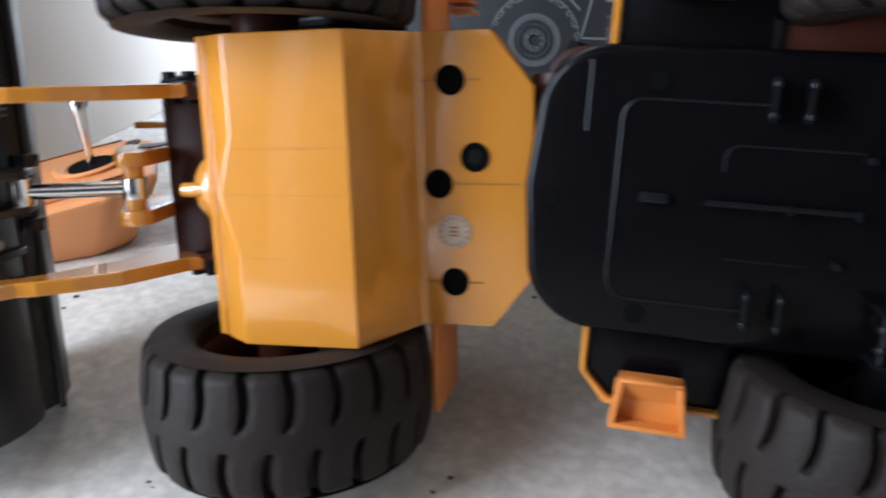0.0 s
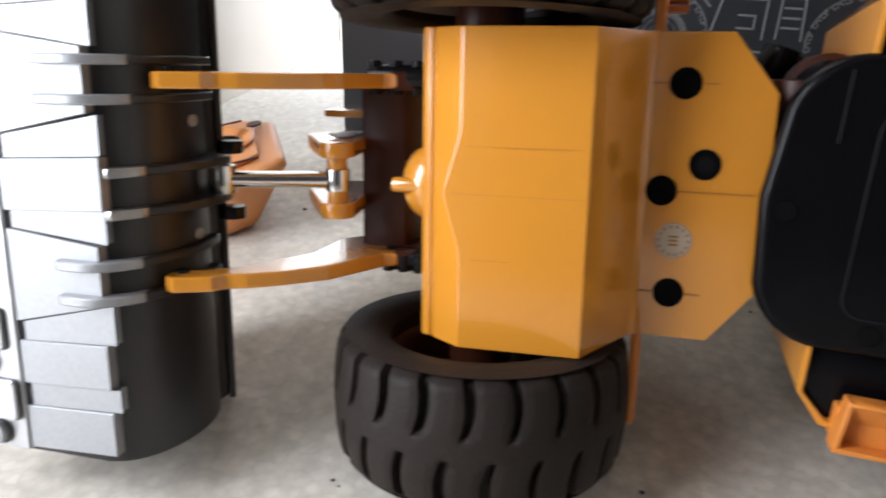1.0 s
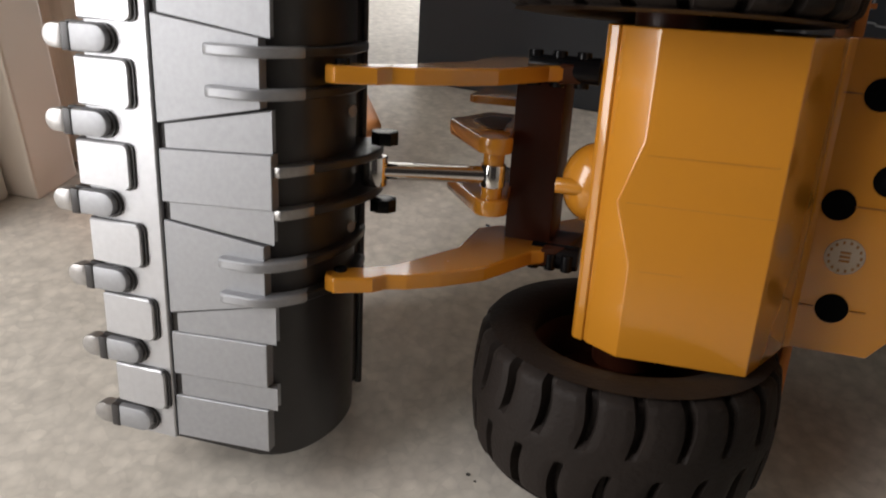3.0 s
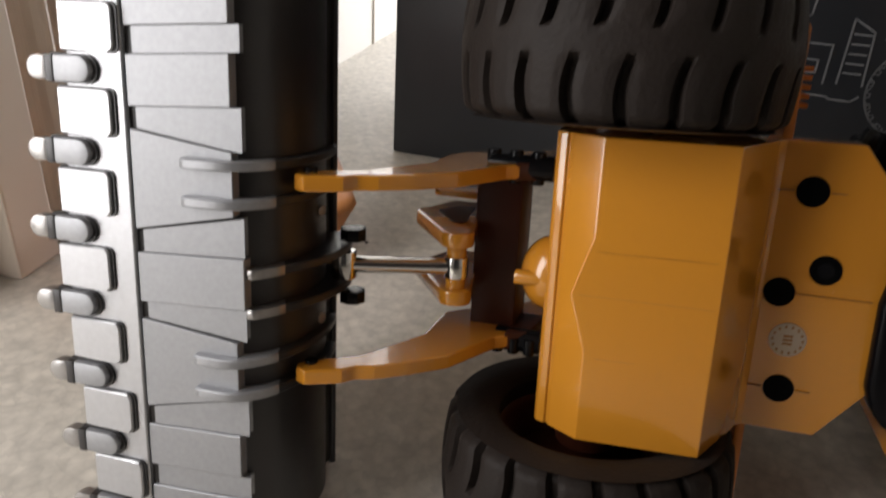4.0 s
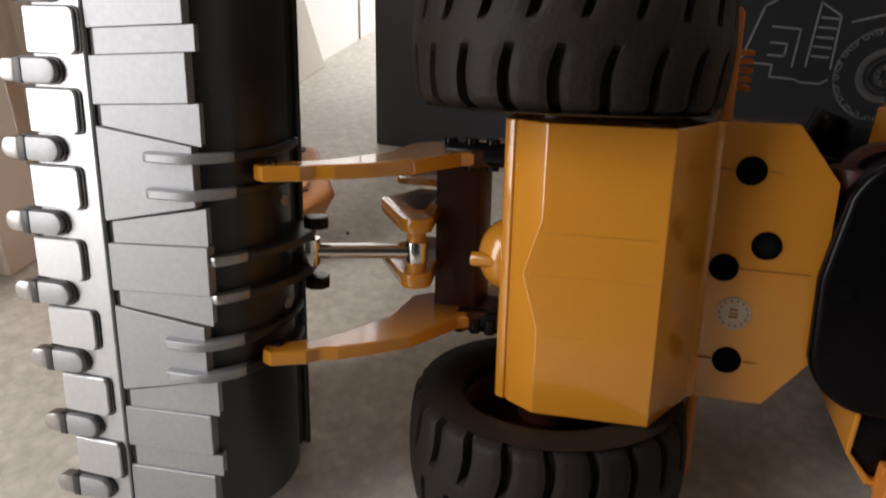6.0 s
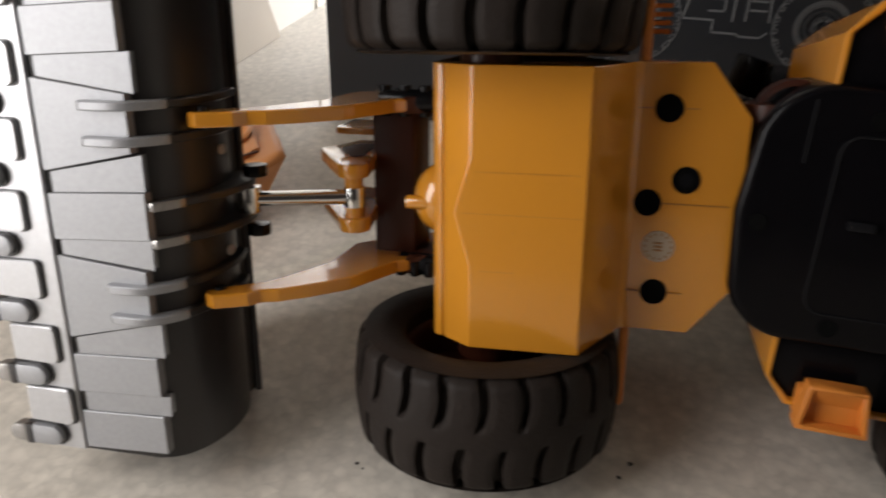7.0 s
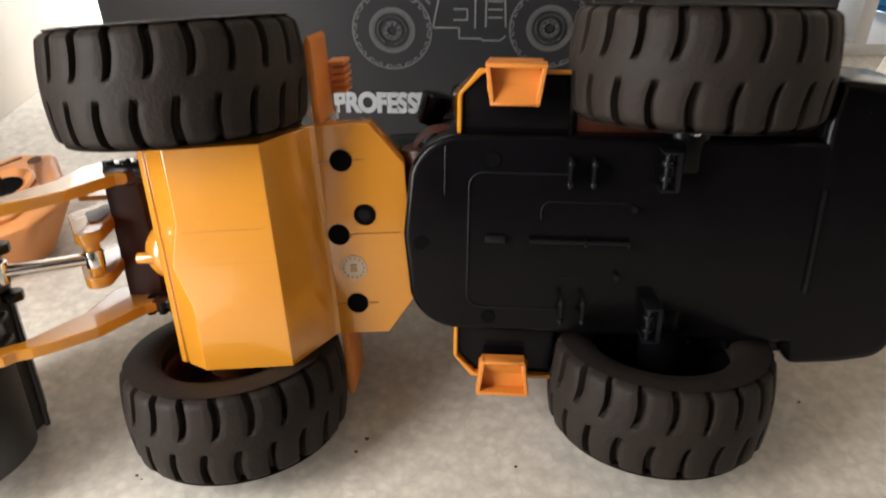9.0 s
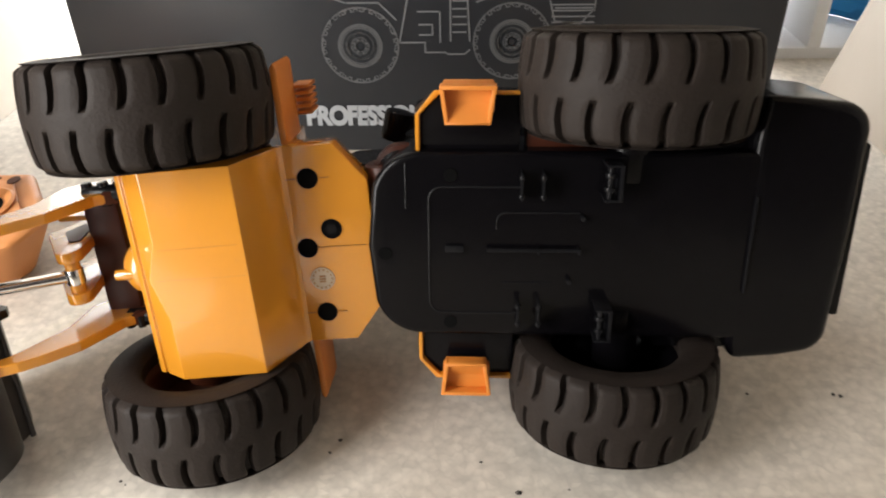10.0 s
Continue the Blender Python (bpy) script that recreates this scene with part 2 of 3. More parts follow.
# ---- the room ----
def room():
    bm = block(-1.6, 1.5, -1.8, 1.6, -0.05, 0.0)
    tagged(part("floor", bm, FOAM, smooth=False), "pale beige speckled floor with fine pebble-like chips", "floor", kind="structure")
    for name, b, lab in (
        ("wall_left", (-0.42, -0.31, 0.20, 1.6, 0.0, 2.4), "white painted wall beside a door casing"),
        ("wall_left_near", (-0.42, -0.31, -1.8, -0.95, 0.0, 2.4), "white painted wall beyond the doorway"),
        ("wall_hall", (-1.7, -1.6, -1.8, 1.7, 0.0, 2.4), "white painted hall wall beyond the doorway"),
        ("wall_right", (1.5, 1.6, -1.8, 1.7, 0.0, 2.4), "white painted side wall of the room"),
    ):
        tagged(part(name, block(*b), WALLPAINT, smooth=False), lab, "wall", kind="structure")
    # back wall with its low wide window
    bm = bmesh.new()
    for b in ((-1.6, -0.34, 0.0, 2.4), (0.98, 1.5, 0.0, 2.4), (-0.34, 0.98, 0.0, 0.04), (-0.34, 0.98, 0.72, 2.4)):
        merge(bm, block(b[0], b[1], 1.6, 1.7, b[2], b[3]))
    tagged(part("wall_back", bm, WALLPAINT, smooth=False), "white painted back wall with a low wide window", "wall", kind="structure")
    # unseen wall closing the room, darkened for reflections; small high opening added for sun
    bm = bmesh.new()
    for b in ((-1.6, -0.40, 0.0, 2.4), (-0.10, 1.5, 0.0, 2.4), (-0.40, -0.10, 0.0, 1.50), (-0.40, -0.10, 1.86, 2.4)):
        merge(bm, block(b[0], b[1], -1.82, -1.8, b[2], b[3]))
    tagged(part("wall_front", bm, DARKWALL, smooth=False), "unseen wall closing the room, made dark to keep reflections dark", "wall", kind="structure")
    # Unseen ceiling; its tan colour is there to cut bounce light.
    tagged(part("ceiling", block(-1.7, 1.6, -1.9, 1.7, 2.4, 2.5), CEIL, smooth=False), "unseen tan ceiling, darkened to cut light from above", "ceiling", kind="structure")
    # moulded casing and plinth of the doorway
    prof = [(0.085, -0.325), (0.205, -0.325), (0.205, -0.300)]
    for y in (0.186, 0.164, 0.142):
        prof += [(y + 0.0085, -0.303)] + [(y + 0.006 * math.cos(radians(a)), -0.301 + 0.010 * math.sin(radians(a))) for a in range(0, 181, 30)] + [(y - 0.0085, -0.303)]
    prof += [(0.122, -0.303), (0.119, -0.292), (0.088, -0.290)]
    casing = part("trim", prism([(v, u) for u, v in prof], "z", 0.0, 2.1, 0.002), CASING, smooth=False)
    tagged(casing, "beige painted moulded door casing", "door casing", kind="structure")
    # Raised thin strip paints the shade of a door gap on the wall.
    gap = part("trim", block(-0.3098, -0.3085, 0.652, 0.655, 0.0, 2.0), PANEL, smooth=False)
    tagged(gap, "thin strip drawing the dark gap beside a white door leaf", "door gap", kind="structure")
    plinth = part("trim", block(-0.36, -0.305, 0.03, 0.085, 0.0, 2.1, 0.003), WALLPAINT)
    tagged(plinth, "white painted door jamb", "door jamb", kind="structure")


room()


def beige_panel(label, x, y0, y1, top_shift):
    out = [(y0, 0.0), (y1, 0.0), (y1 - top_shift, 0.55), (y0, 0.55)]
    ob = thing("panel", Matrix.Translation((x, 0, 0)), label, "panel")
    part("board", prism(out, "x", -0.004, 0.004, 0.002), PANEL, ob)


# The first board paints a diagonal shadow on the white wall in beige.
beige_panel("beige board drawn for a shadow on the white wall", -0.303, 0.22, 0.53, 0.30)
beige_panel("beige fabric-covered panel standing on the floor", 0.485, 0.0, 0.47, 0.25)


# ---- product box with line drawing ----
def product_box():
    ob = thing("product_box", pose(0.1025, 0.342, 0, 0, 0, 0), "dark printed cardboard toy box with a loader drawing", "box")
    part("carton", block(-0.276, 0.276, 0.0, 0.20, 0.0, 0.30, 0.003), BOXCARD, ob)
    y = -0.0008
    bm = bmesh.new()

    def ring(cx, cz, r, w, n=48):
        merge(bm, stroke(arc(cx, cz, r, 0, 360, n), w, y))

    for cx, cz in ((-0.051, 0.0914), (0.068, 0.0942)):
        for r, w in ((0.030, 0.0013), (0.017, 0.0012), (0.014, 0.0008), (0.007, 0.0008), (0.0035, 0.0008)):
            ring(cx, cz, r, w)
        for k in range(36):
            a = radians(10 * k)
            merge(bm, stroke([(cx + 0.0275 * math.cos(a), cz + 0.0275 * math.sin(a)), (cx + 0.030 * math.cos(a + 0.05), cz + 0.030 * math.sin(a + 0.05))], 0.0010, y))
        for k in range(8):
            a = radians(45 * k)
            ring(cx + 0.0052 * math.cos(a), cz + 0.0052 * math.sin(a), 0.0009, 0.0005, 8)
    lines = [
        [(-0.021, 0.094), (0.0, 0.094), (0.0, 0.086), (0.016, 0.086), (0.018, 0.0845), (0.031, 0.0845), (0.035, 0.088)],
        [(-0.02, 0.094), (-0.012, 0.13), (-0.005, 0.135), (-0.003, 0.16), (0.03, 0.165), (0.045, 0.16)],
        [(-0.005, 0.118), (0.012, 0.118), (0.012, 0.094)],
        [(0.035, 0.095), (0.033, 0.128), (0.02, 0.135), (0.02, 0.095)],
        [(0.022, 0.126), (0.032, 0.126)], [(0.022, 0.120), (0.032, 0.120)], [(0.022, 0.114), (0.032, 0.114)], [(0.022, 0.108), (0.032, 0.108)], [(0.022, 0.102), (0.032, 0.102)],
        [(-0.08, 0.132), (-0.06, 0.125), (-0.035, 0.125), (-0.022, 0.112)],
        [(0.04, 0.125), (0.06, 0.132), (0.095, 0.128), (0.10, 0.11), (0.12, 0.108), (0.13, 0.12), (0.13, 0.15), (0.05, 0.158)],
        [(-0.01, 0.16), (0.0, 0.20), (0.045, 0.20), (0.05, 0.16)],
        [(-0.004, 0.108), (0.006, 0.108), (0.006, 0.100), (-0.004, 0.100)],
        [(0.10, 0.12), (0.128, 0.12)], [(0.10, 0.128), (0.128, 0.128)], [(0.10, 0.136), (0.128, 0.136)],
    ]
    for pts in lines:
        merge(bm, stroke(pts, 0.0013, y))
    # outer tread of each drawn tyre, as short blocks round the rim
    for cx, cz in ((-0.051, 0.0914), (0.068, 0.0942)):
        for k in range(24):
            a = 2 * math.pi * k / 24
            c, d = a + 0.11, a + 0.20
            pts = [(cx + r * math.cos(q), cz + r * math.sin(q)) for r, q in ((0.0300, a), (0.0285, c), (0.0272, c), (0.0272, d), (0.0285, d))]
            merge(bm, stroke(pts, 0.0008, y))
        for r in (0.0155, 0.0105):
            ring(cx, cz, r, 0.0016)
        for k in range(8):
            a = radians(45 * k + 22)
            merge(bm, stroke([(cx + 0.0035 * math.cos(a), cz + 0.0035 * math.sin(a)), (cx + 0.007 * math.cos(a), cz + 0.007 * math.sin(a))], 0.0010, y))
    # engine louvres as solid bars
    for k in range(4):
        z = 0.1090 + 0.0045 * k
        merge(bm, stroke([(0.098, z), (0.130, z)], 0.0012, y))
    part("line_drawing", bm, PRINT, ob, "thin grey line drawing of a wheel loader", smooth=False)
    cu = bpy.data.curves.new("lettering", "FONT")
    cu.body, cu.size, cu.extrude = "PROFESSIONAL", 0.0225, 0.0002
    cu.offset = 0.0012
    cu.space_character = 0.92
    text = new("lettering_curve", cu)
    bpy.context.view_layer.update()
    me = bpy.data.meshes.new_from_object(text.evaluated_get(bpy.context.evaluated_depsgraph_get()))
    bpy.data.objects.remove(text)
    me.materials.clear()
    me.materials.append(LETTER)
    word = new("lettering", me)
    word.parent = ob
    word.matrix_local = pose(-0.1005, -0.0010, 0.0252, 90, 0, 0) @ Matrix.Diagonal((0.84, 1, 1, 1))
    tagged(word, "grey capital lettering")


product_box()


# ---- remote control ----
def controller():
    ob = thing("remote_control", pose(-0.212, 0.149, 0, 0, 0, 37), "orange plastic remote control with chrome sticks on the floor", "remote control")

    def slope(bm):
        for v in bm.verts:
            v.co.z = v.co.z * (0.40 + 0.42 * (v.co.x + 0.08) / 0.16) + max(0.0, v.co.z - 0.064) * 0.7
        return bm

    out = [(-0.08, -0.035), (-0.05, -0.05), (0.05, -0.05), (0.075, -0.035), (0.08, 0.03), (0.06, 0.05), (-0.06, 0.05), (-0.08, 0.03)]
    bm = slope(prism(out, "z", 0.0, 0.055, 0.006, 3))
    for v in bm.verts:
        k = max(0.0, 1 - v.co.z / 0.030)
        v.co.x *= 1 - 0.26 * k
        v.co.y *= 1 - 0.32 * k
    part("body", bm, CASE, ob)
    # Flat brown discs put the darkness of the face recesses into colour.
    for x, y in ((0.0, 0.010), (0.0, -0.016), (0.066, 0.022), (-0.066, 0.022)):
        part("face_recess_shade", slope(rod((x, y, 0.0586), (x, y, 0.0597), 0.0045, 20)), BROWN, ob)
    part("face_plate", slope(prism([(u * 0.82, v * 0.78) for u, v in out], "z", 0.054, 0.059, 0.002)), CASE, ob)
    # Grooves are brown strips, their shade drawn as colour.
    for k in (-1, 1):
        part("face_groove_shade", slope(block(-0.060, 0.060, k * 0.0335 - 0.0008, k * 0.0335 + 0.0008, 0.0586, 0.0596)), BROWN, ob)
    for sx in (-0.042, 0.042):
        bm = lathe([(0.020, 0.058), (0.021, 0.0615), (0.019, 0.063), (0.0145, 0.060), (0.0135, 0.055)], 40)
        bmesh.ops.translate(bm, vec=(sx, 0, 0), verts=bm.verts)
        ring = part("stick_ring", slope(bm), CASE, ob)
        part("stick_gaiter", slope(rod((sx, 0, 0.0592), (sx, 0, 0.0598), 0.013, 32)), HOLE, ring)
        bm = lathe([(0.0001, 0.06), (0.0022, 0.06), (0.0022, 0.068), (0.0045, 0.084), (0.0055, 0.087), (0.0045, 0.089), (0.0001, 0.0895)], 24)
        bmesh.ops.translate(bm, vec=(sx, 0, 0), verts=bm.verts)
        part("stick", slope(bm), CHROME, ring, "chrome control stick")
    part("switch", slope(block(-0.01, 0.01, 0.02, 0.03, 0.058, 0.064, 0.002)), CASE, ob)


controller()


# ---- white shelf and cloth beyond the box ----
def shelf():
    ob = thing("shelf_unit", pose(0.44, 0.56, 0), "white laminate open shelf unit standing on the floor", "shelf")
    part("base_board", block(0.0, 0.42, 0.0, 0.25, 0.0, 0.012, 0.001), WHITE, ob)
    part("upper_board", block(0.0, 0.42, 0.0, 0.25, 0.105, 0.120, 0.001), WHITE, ob)
    part("top_board", block(0.0, 0.42, 0.0, 0.25, 0.40, 0.415, 0.001), WHITE, ob)
    for x in (0.0, 0.062, 0.405):
        part("upright", block(x, x + 0.014, 0.0, 0.25, 0.012, 0.40, 0.001), WHITE, ob)


def cloth():
    rng = random.Random(4)
    bm = bmesh.new()
    n = 14
    rows = []
    for i in range(n + 1):
        row = []
        for j in range(n + 1):
            u, v = i / n, j / n
            row.append(bm.verts.new((0.11 * u + 0.012 * math.sin(7 * v), 0.02 * math.sin(9 * u + 3 * v) + 0.01 * rng.random(), 0.085 * v * (1 - 0.35 * u))))
        rows.append(row)
    for i in range(n):
        for j in range(n):
            bm.faces.new((rows[i][j], rows[i + 1][j], rows[i + 1][j + 1], rows[i][j + 1]))
    bmesh.ops.solidify(bm, geom=bm.faces[:], thickness=0.004)
    bmesh.ops.translate(bm, vec=(0.545, 0.66, 0.0125), verts=bm.verts)
    tagged(part("cloth", bm, BLUE), "crumpled blue cloth lying on the white shelf", "cloth")


shelf()
cloth()


def crumbs():
    rng = random.Random(11)
    bm = bmesh.new()
    spots = [(0.066, 0.012), (-0.031, -0.006), (-0.028, -0.008), (0.07, 0.02), (-0.10, 0.0), (-0.20, -0.04), (0.02, -0.03)]
    for k in range(46):
        if k < len(spots):
            x, y = spots[k]
        else:
            x, y = rng.uniform(-0.28, 0.42), rng.uniform(-0.09, 0.25)
        r = rng.uniform(0.0005, 0.0014)
        ball = bmesh.new()
        bmesh.ops.create_icosphere(ball, subdivisions=1, radius=r)
        for v in ball.verts:
            v.co = Vector((v.co.x * rng.uniform(0.7, 1.6) + x, v.co.y * rng.uniform(0.7, 1.4) + y, max(0.0, v.co.z * 0.5 + r * 0.3)))
        merge(bm, ball)
    tagged(part("crumbs", bm, DIRT), "small dark crumbs of dirt scattered on the floor", "debris", kind="stuff")


crumbs()


# ---- wheel loader lying on its side ----
# Its own axes: x along its length, y upwards through its body, z across its width.
LIE = Matrix(((0.99714, 0.01645, -0.07376), (0.0, 0.97601, 0.21772), (0.07558, -0.2171, 0.97322)))
BASE = LIE @ (Vector((0, 0, 0.107)) - Vector((-0.07246, -0.02399, 0.00566)))
loader = thing("wheel_loader", Matrix.Translation(BASE) @ LIE.to_4x4(), "yellow and black toy wheel loader lying on its side", "toy loader")


def tyre_mesh():
    R, half, lugs = 0.0497, 0.0205, 22
    n_a, rows = 22 * 14, 40
    section = []
    for i in range(rows + 1):
        w = -half + 2 * half * i / rows
        k = abs(w) / half
        section.append((w, R - 0.0022 * k ** 2 - 0.0032 * max(0, (k - 0.86) / 0.14) ** 2))
    bm = bmesh.new()
    grid = []
    for w, r in section:
        ring = []
        k = abs(w) / half
        u = min(1.0, (1 - k) / 0.86)
        sweep = (1 if w > 0 else -1) * (0.11 * math.sin(math.pi * u) - 0.07 * u)
        for j in range(n_a):
            step = (j + (0 if w > 0 else 7)) % 14
            d = step if step <= 7 else step - 14
            step = abs(d)
            edge = 2 * (0.72 + 0.34 * k)
            out = abs(d) / 2 * edge if step <= 2 else edge + (step - 2) / 5 * (7 - edge)
            shift = math.copysign(out, d) - d
            deep = {0: 1.0, 1: 1.0, 2: 0.12}.get(step, 0.0)
            if deep and k > 0.14:
                deep *= min(1.0, (k - 0.14) * 8)
            else:
                deep = 0.0
            # lug crowns are slightly rounded
            rr = r - 0.0042 * deep - 0.0003 * (1 if step == 3 and k > 0.2 else 0)
            a = 2 * math.pi * ((j + shift) / n_a + sweep / lugs)
            ring.append(bm.verts.new((rr * math.cos(a), rr * math.sin(a), w)))
        grid.append(ring)
    inner = [(0.0455, half + 0.0006), (0.040, half + 0.0012), (0.033, half + 0.0004), (0.0305, half - 0.002), (0.0300, half - 0.008)]
    for sgn, first in ((1, grid[-1]), (-1, grid[0])):
        last = first
        for r, w in inner:
            ring = [bm.verts.new((r * math.cos(2 * math.pi * j / n_a), r * math.sin(2 * math.pi * j / n_a), sgn * w)) for j in range(n_a)]
            for j in range(n_a):
                k = (j + 1) % n_a
                bm.faces.new((last[j], last[k], ring[k], ring[j]))
            last = ring
    for a, b in zip(grid, grid[1:]):
        for j in range(n_a):
            k = (j + 1) % n_a
            bm.faces.new((a[j], a[k], b[k], b[j]))
    return mesh_of(bm, "tyre", RUBBER, True)


TYRE = tyre_mesh()
# the rear half is steered a few degrees about the joint
REAR = Matrix.Translation((0.026, 0, 0)) @ pose(0, 0, 0, 0, 4.5, 0) @ Matrix.Translation((-0.026, 0, 0))


def front_part(name, bm, mat, label=""):
    return part(name, bm, mat, loader, label)


def rear_part(name, bm, mat, label=""):
    ob = part(name, bm, mat, loader, label)
    ob.matrix_local = REAR
    return ob



def wheel(x, y, z, side, turn, lean=0.0):
    """side: +1 or -1, where the outer face looks along z."""
    prof = [(0.0001, 0.004), (0.008, 0.004), (0.0085, 0.007), (0.012, 0.007), (0.014, 0.002), (0.022, 0.0), (0.026, 0.006), (0.0292, 0.013), (0.0304, 0.0135), (0.0304, -0.0135), (0.0292, -0.013), (0.027, -0.010), (0.025, 0.0), (0.0001, 0.0)]
    bm = lathe(prof, 48)
    for k in range(8):
        a = radians(45 * k)
        merge(bm, rod((0.0105 * math.cos(a), 0.0105 * math.sin(a), 0.006), (0.0105 * math.cos(a), 0.0105 * math.sin(a), 0.009), 0.0013, 8))
    ob = part("wheel", bm, BROWN if x < 0 else BLACK, loader)
    ob.matrix_local = (REAR if x > 0 else Matrix()) @ Matrix.Translation((x, y, z)) @ pose(0, 0, 0, (0 if side > 0 else 180) + lean, 0, turn)
    if side > 0 and x < 0:
        part("rim_lip", lathe([(0.0285, -0.0135), (0.0315, -0.0150), (0.0325, -0.0165), (0.0300, -0.0160), (0.0285, -0.0145)], 64, True), STEEL, ob, "pale grey rim lip")
    ty = new("tyre", TYRE)
    ty.parent = ob
    tagged(ty, "worn black rubber tyre with deep slots")
    return ob


FX, FY, RX, RY, TRACK = -0.0592, -0.005, 0.1385, 0.006, 0.0695
wheel(FX, FY, TRACK + 0.0012, 1, 4, -3.5)
wheel(FX, FY, -TRACK, -1, 9)
wheel(RX, RY, TRACK + 0.0025, 1, 2, -3.5)
wheel(RX, RY, -TRACK, -1, 12)

# front frame: faceted belly and flat tail plate
def belly():
    cols = []
    for c in (-0.0475, -0.018, 0.0, 0.018, 0.0475):
        mid = 1 - min(1, abs(c) / 0.018)
        cols.append([(-0.0757, 0.045), (-0.0757, -0.0200), (-0.0748, -0.0216), (-0.0722, -0.0228), (-0.0716, -0.0221), (-0.0704, -0.0238), (-0.0610 - 0.0055 * mid, -0.0300 + 0.0008 * mid), (-0.024, -0.0280), (-0.0124, -0.0040), (-0.0117, -0.0021), (-0.0108, -0.0009), (-0.0097, -0.0001), (-0.0088, 0.0006), (-0.0086, 0.0030), (-0.0086, 0.045)])
    bm = bmesh.new()
    zs = (-0.0475, -0.018, 0.0, 0.018, 0.0475)
    rings = [[bm.verts.new((x, y, z)) for x, y in col] for col, z in zip(cols, zs)]
    for a, b in zip(rings, rings[1:]):
        for i in range(len(a)):
            j = (i + 1) % len(a)
            bm.faces.new((a[i], a[j], b[j], b[i]))
    bm.faces.new(rings[0])
    bm.faces.new(rings[-1][::-1])
    bmesh.ops.recalc_face_normals(bm, faces=bm.faces)
    soften(bm, 0.0011, 3, 14)
    return part("belly", bm, YELLOW, loader, "glossy yellow faceted belly cover")


bel = belly()
plate_out = [(-0.0110, -0.0475), (0.0128, -0.0475), (0.0262, -0.0300), (0.0262, 0.0300), (0.0128, 0.0475), (-0.0110, 0.0475)]
plate = part("tail_plate", prism(plate_out, "y", 0.0002, 0.012, 0.0009), YELLOW, loader, "flat yellow tail plate with bolt holes")
# Flat black discs paint the dark inside of the bolt holes.
for x, z, r, nm in ((0.0, 0.0325, 0.0047, "bolt_hole_shade"), (0.0, -0.0325, 0.0047, "bolt_hole_shade"), (-0.0046, 0.0, 0.0047, "bolt_hole_shade"), (0.0075, 0.0085, 0.0047, "bolt_hole_shade")):
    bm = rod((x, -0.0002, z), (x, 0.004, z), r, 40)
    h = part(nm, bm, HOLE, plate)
    if abs(z - 0.0085) < 1e-6:
        part("screw", rod((x, -0.0005, z), (x, 0.0004, z), 0.0026, 16), GLOSSBLACK, h)
seams = [(-0.0105, 0.0325, -0.0052, 0.0325), (0.0052, 0.0325, 0.0095, 0.0325), (0.0052, -0.0325, 0.0095, -0.0325), (-0.0095, -0.0325, -0.0052, -0.0325), (-0.0002, 0.0, 0.022, 0.0), (-0.0095, 0.0, -0.0108, 0.0)]
for x0, z0, x1, z1 in seams:
    part("mould_seam", block(min(x0, x1), max(x0, x1), -0.0003, 0.0006, z0 - 0.00016, z0 + 0.00016), SEAM, plate, smooth=False)
for z, x0, x1 in ((0.014, -0.060, -0.026), (0.0, -0.064, -0.025), (-0.0195, -0.058, -0.046)):
    mid = 1 - min(1, abs(z) / 0.018)
    xs, ys = -0.0610 - 0.0055 * mid, -0.0300 + 0.0008 * mid
    ya, yb = (ys + (-0.0280 - ys) * (x - xs) / (-0.024 - xs) for x in (x0, x1))
    part("mould_seam", prism([(x0, ya - 0.00003), (x1, yb - 0.00003), (x1, yb + 0.001), (x0, ya + 0.001)], "z", z - 0.00006, z + 0.00006), SEAM, bel, smooth=False)
st = part("sticker", rod((0.0002, -0.0003, -0.0155), (0.0002, 0.0006, -0.0155), 0.0056, 40), STICKER, plate, "round silver sticker with worn print")
bm = bmesh.new()
for k in range(14):
    a = 2 * math.pi * k / 14
    merge(bm, block(0.0002 + 0.0045 * math.cos(a) - 0.0003, 0.0002 + 0.0045 * math.cos(a) + 0.0003, -0.0006, 0.0, -0.0155 + 0.0045 * math.sin(a) - 0.0004, -0.0155 + 0.0045 * math.sin(a) + 0.0004))
for k in (-1, 0, 1):
    merge(bm, block(-0.0012, 0.0016, -0.0006, 0.0, -0.0155 + k * 0.0013 - 0.0003, -0.0155 + k * 0.0013 + 0.0003))
part("sticker_print", bm, SEAM, st, smooth=False)

bm = bmesh.new()
bmesh.ops.create_uvsphere(bm, u_segments=32, v_segments=16, radius=0.0125)
bmesh.ops.transform(bm, matrix=Matrix.Translation((-0.0748, -0.0095, 0)) @ Matrix.Diagonal((0.84, 0.95, 1, 1)), verts=bm.verts)
boss = part("boss", bm, YELLOW, loader, "round yellow pivot boss")
part("boss_nub", rod((-0.0720, -0.0185, 0), (-0.0858, -0.0185, 0), 0.0025, 20, 0.0006), YELLOW, boss)
# axle tubes
for x, y, m in ((FX, FY, BROWN), (RX, RY, BLACK)):
    for s in (-1, 1):
        (rear_part if x > 0 else front_part)("axle_tube", rod((x, y, s * 0.030), (x, y, s * 0.060), 0.0105, 28, 0.001), m)
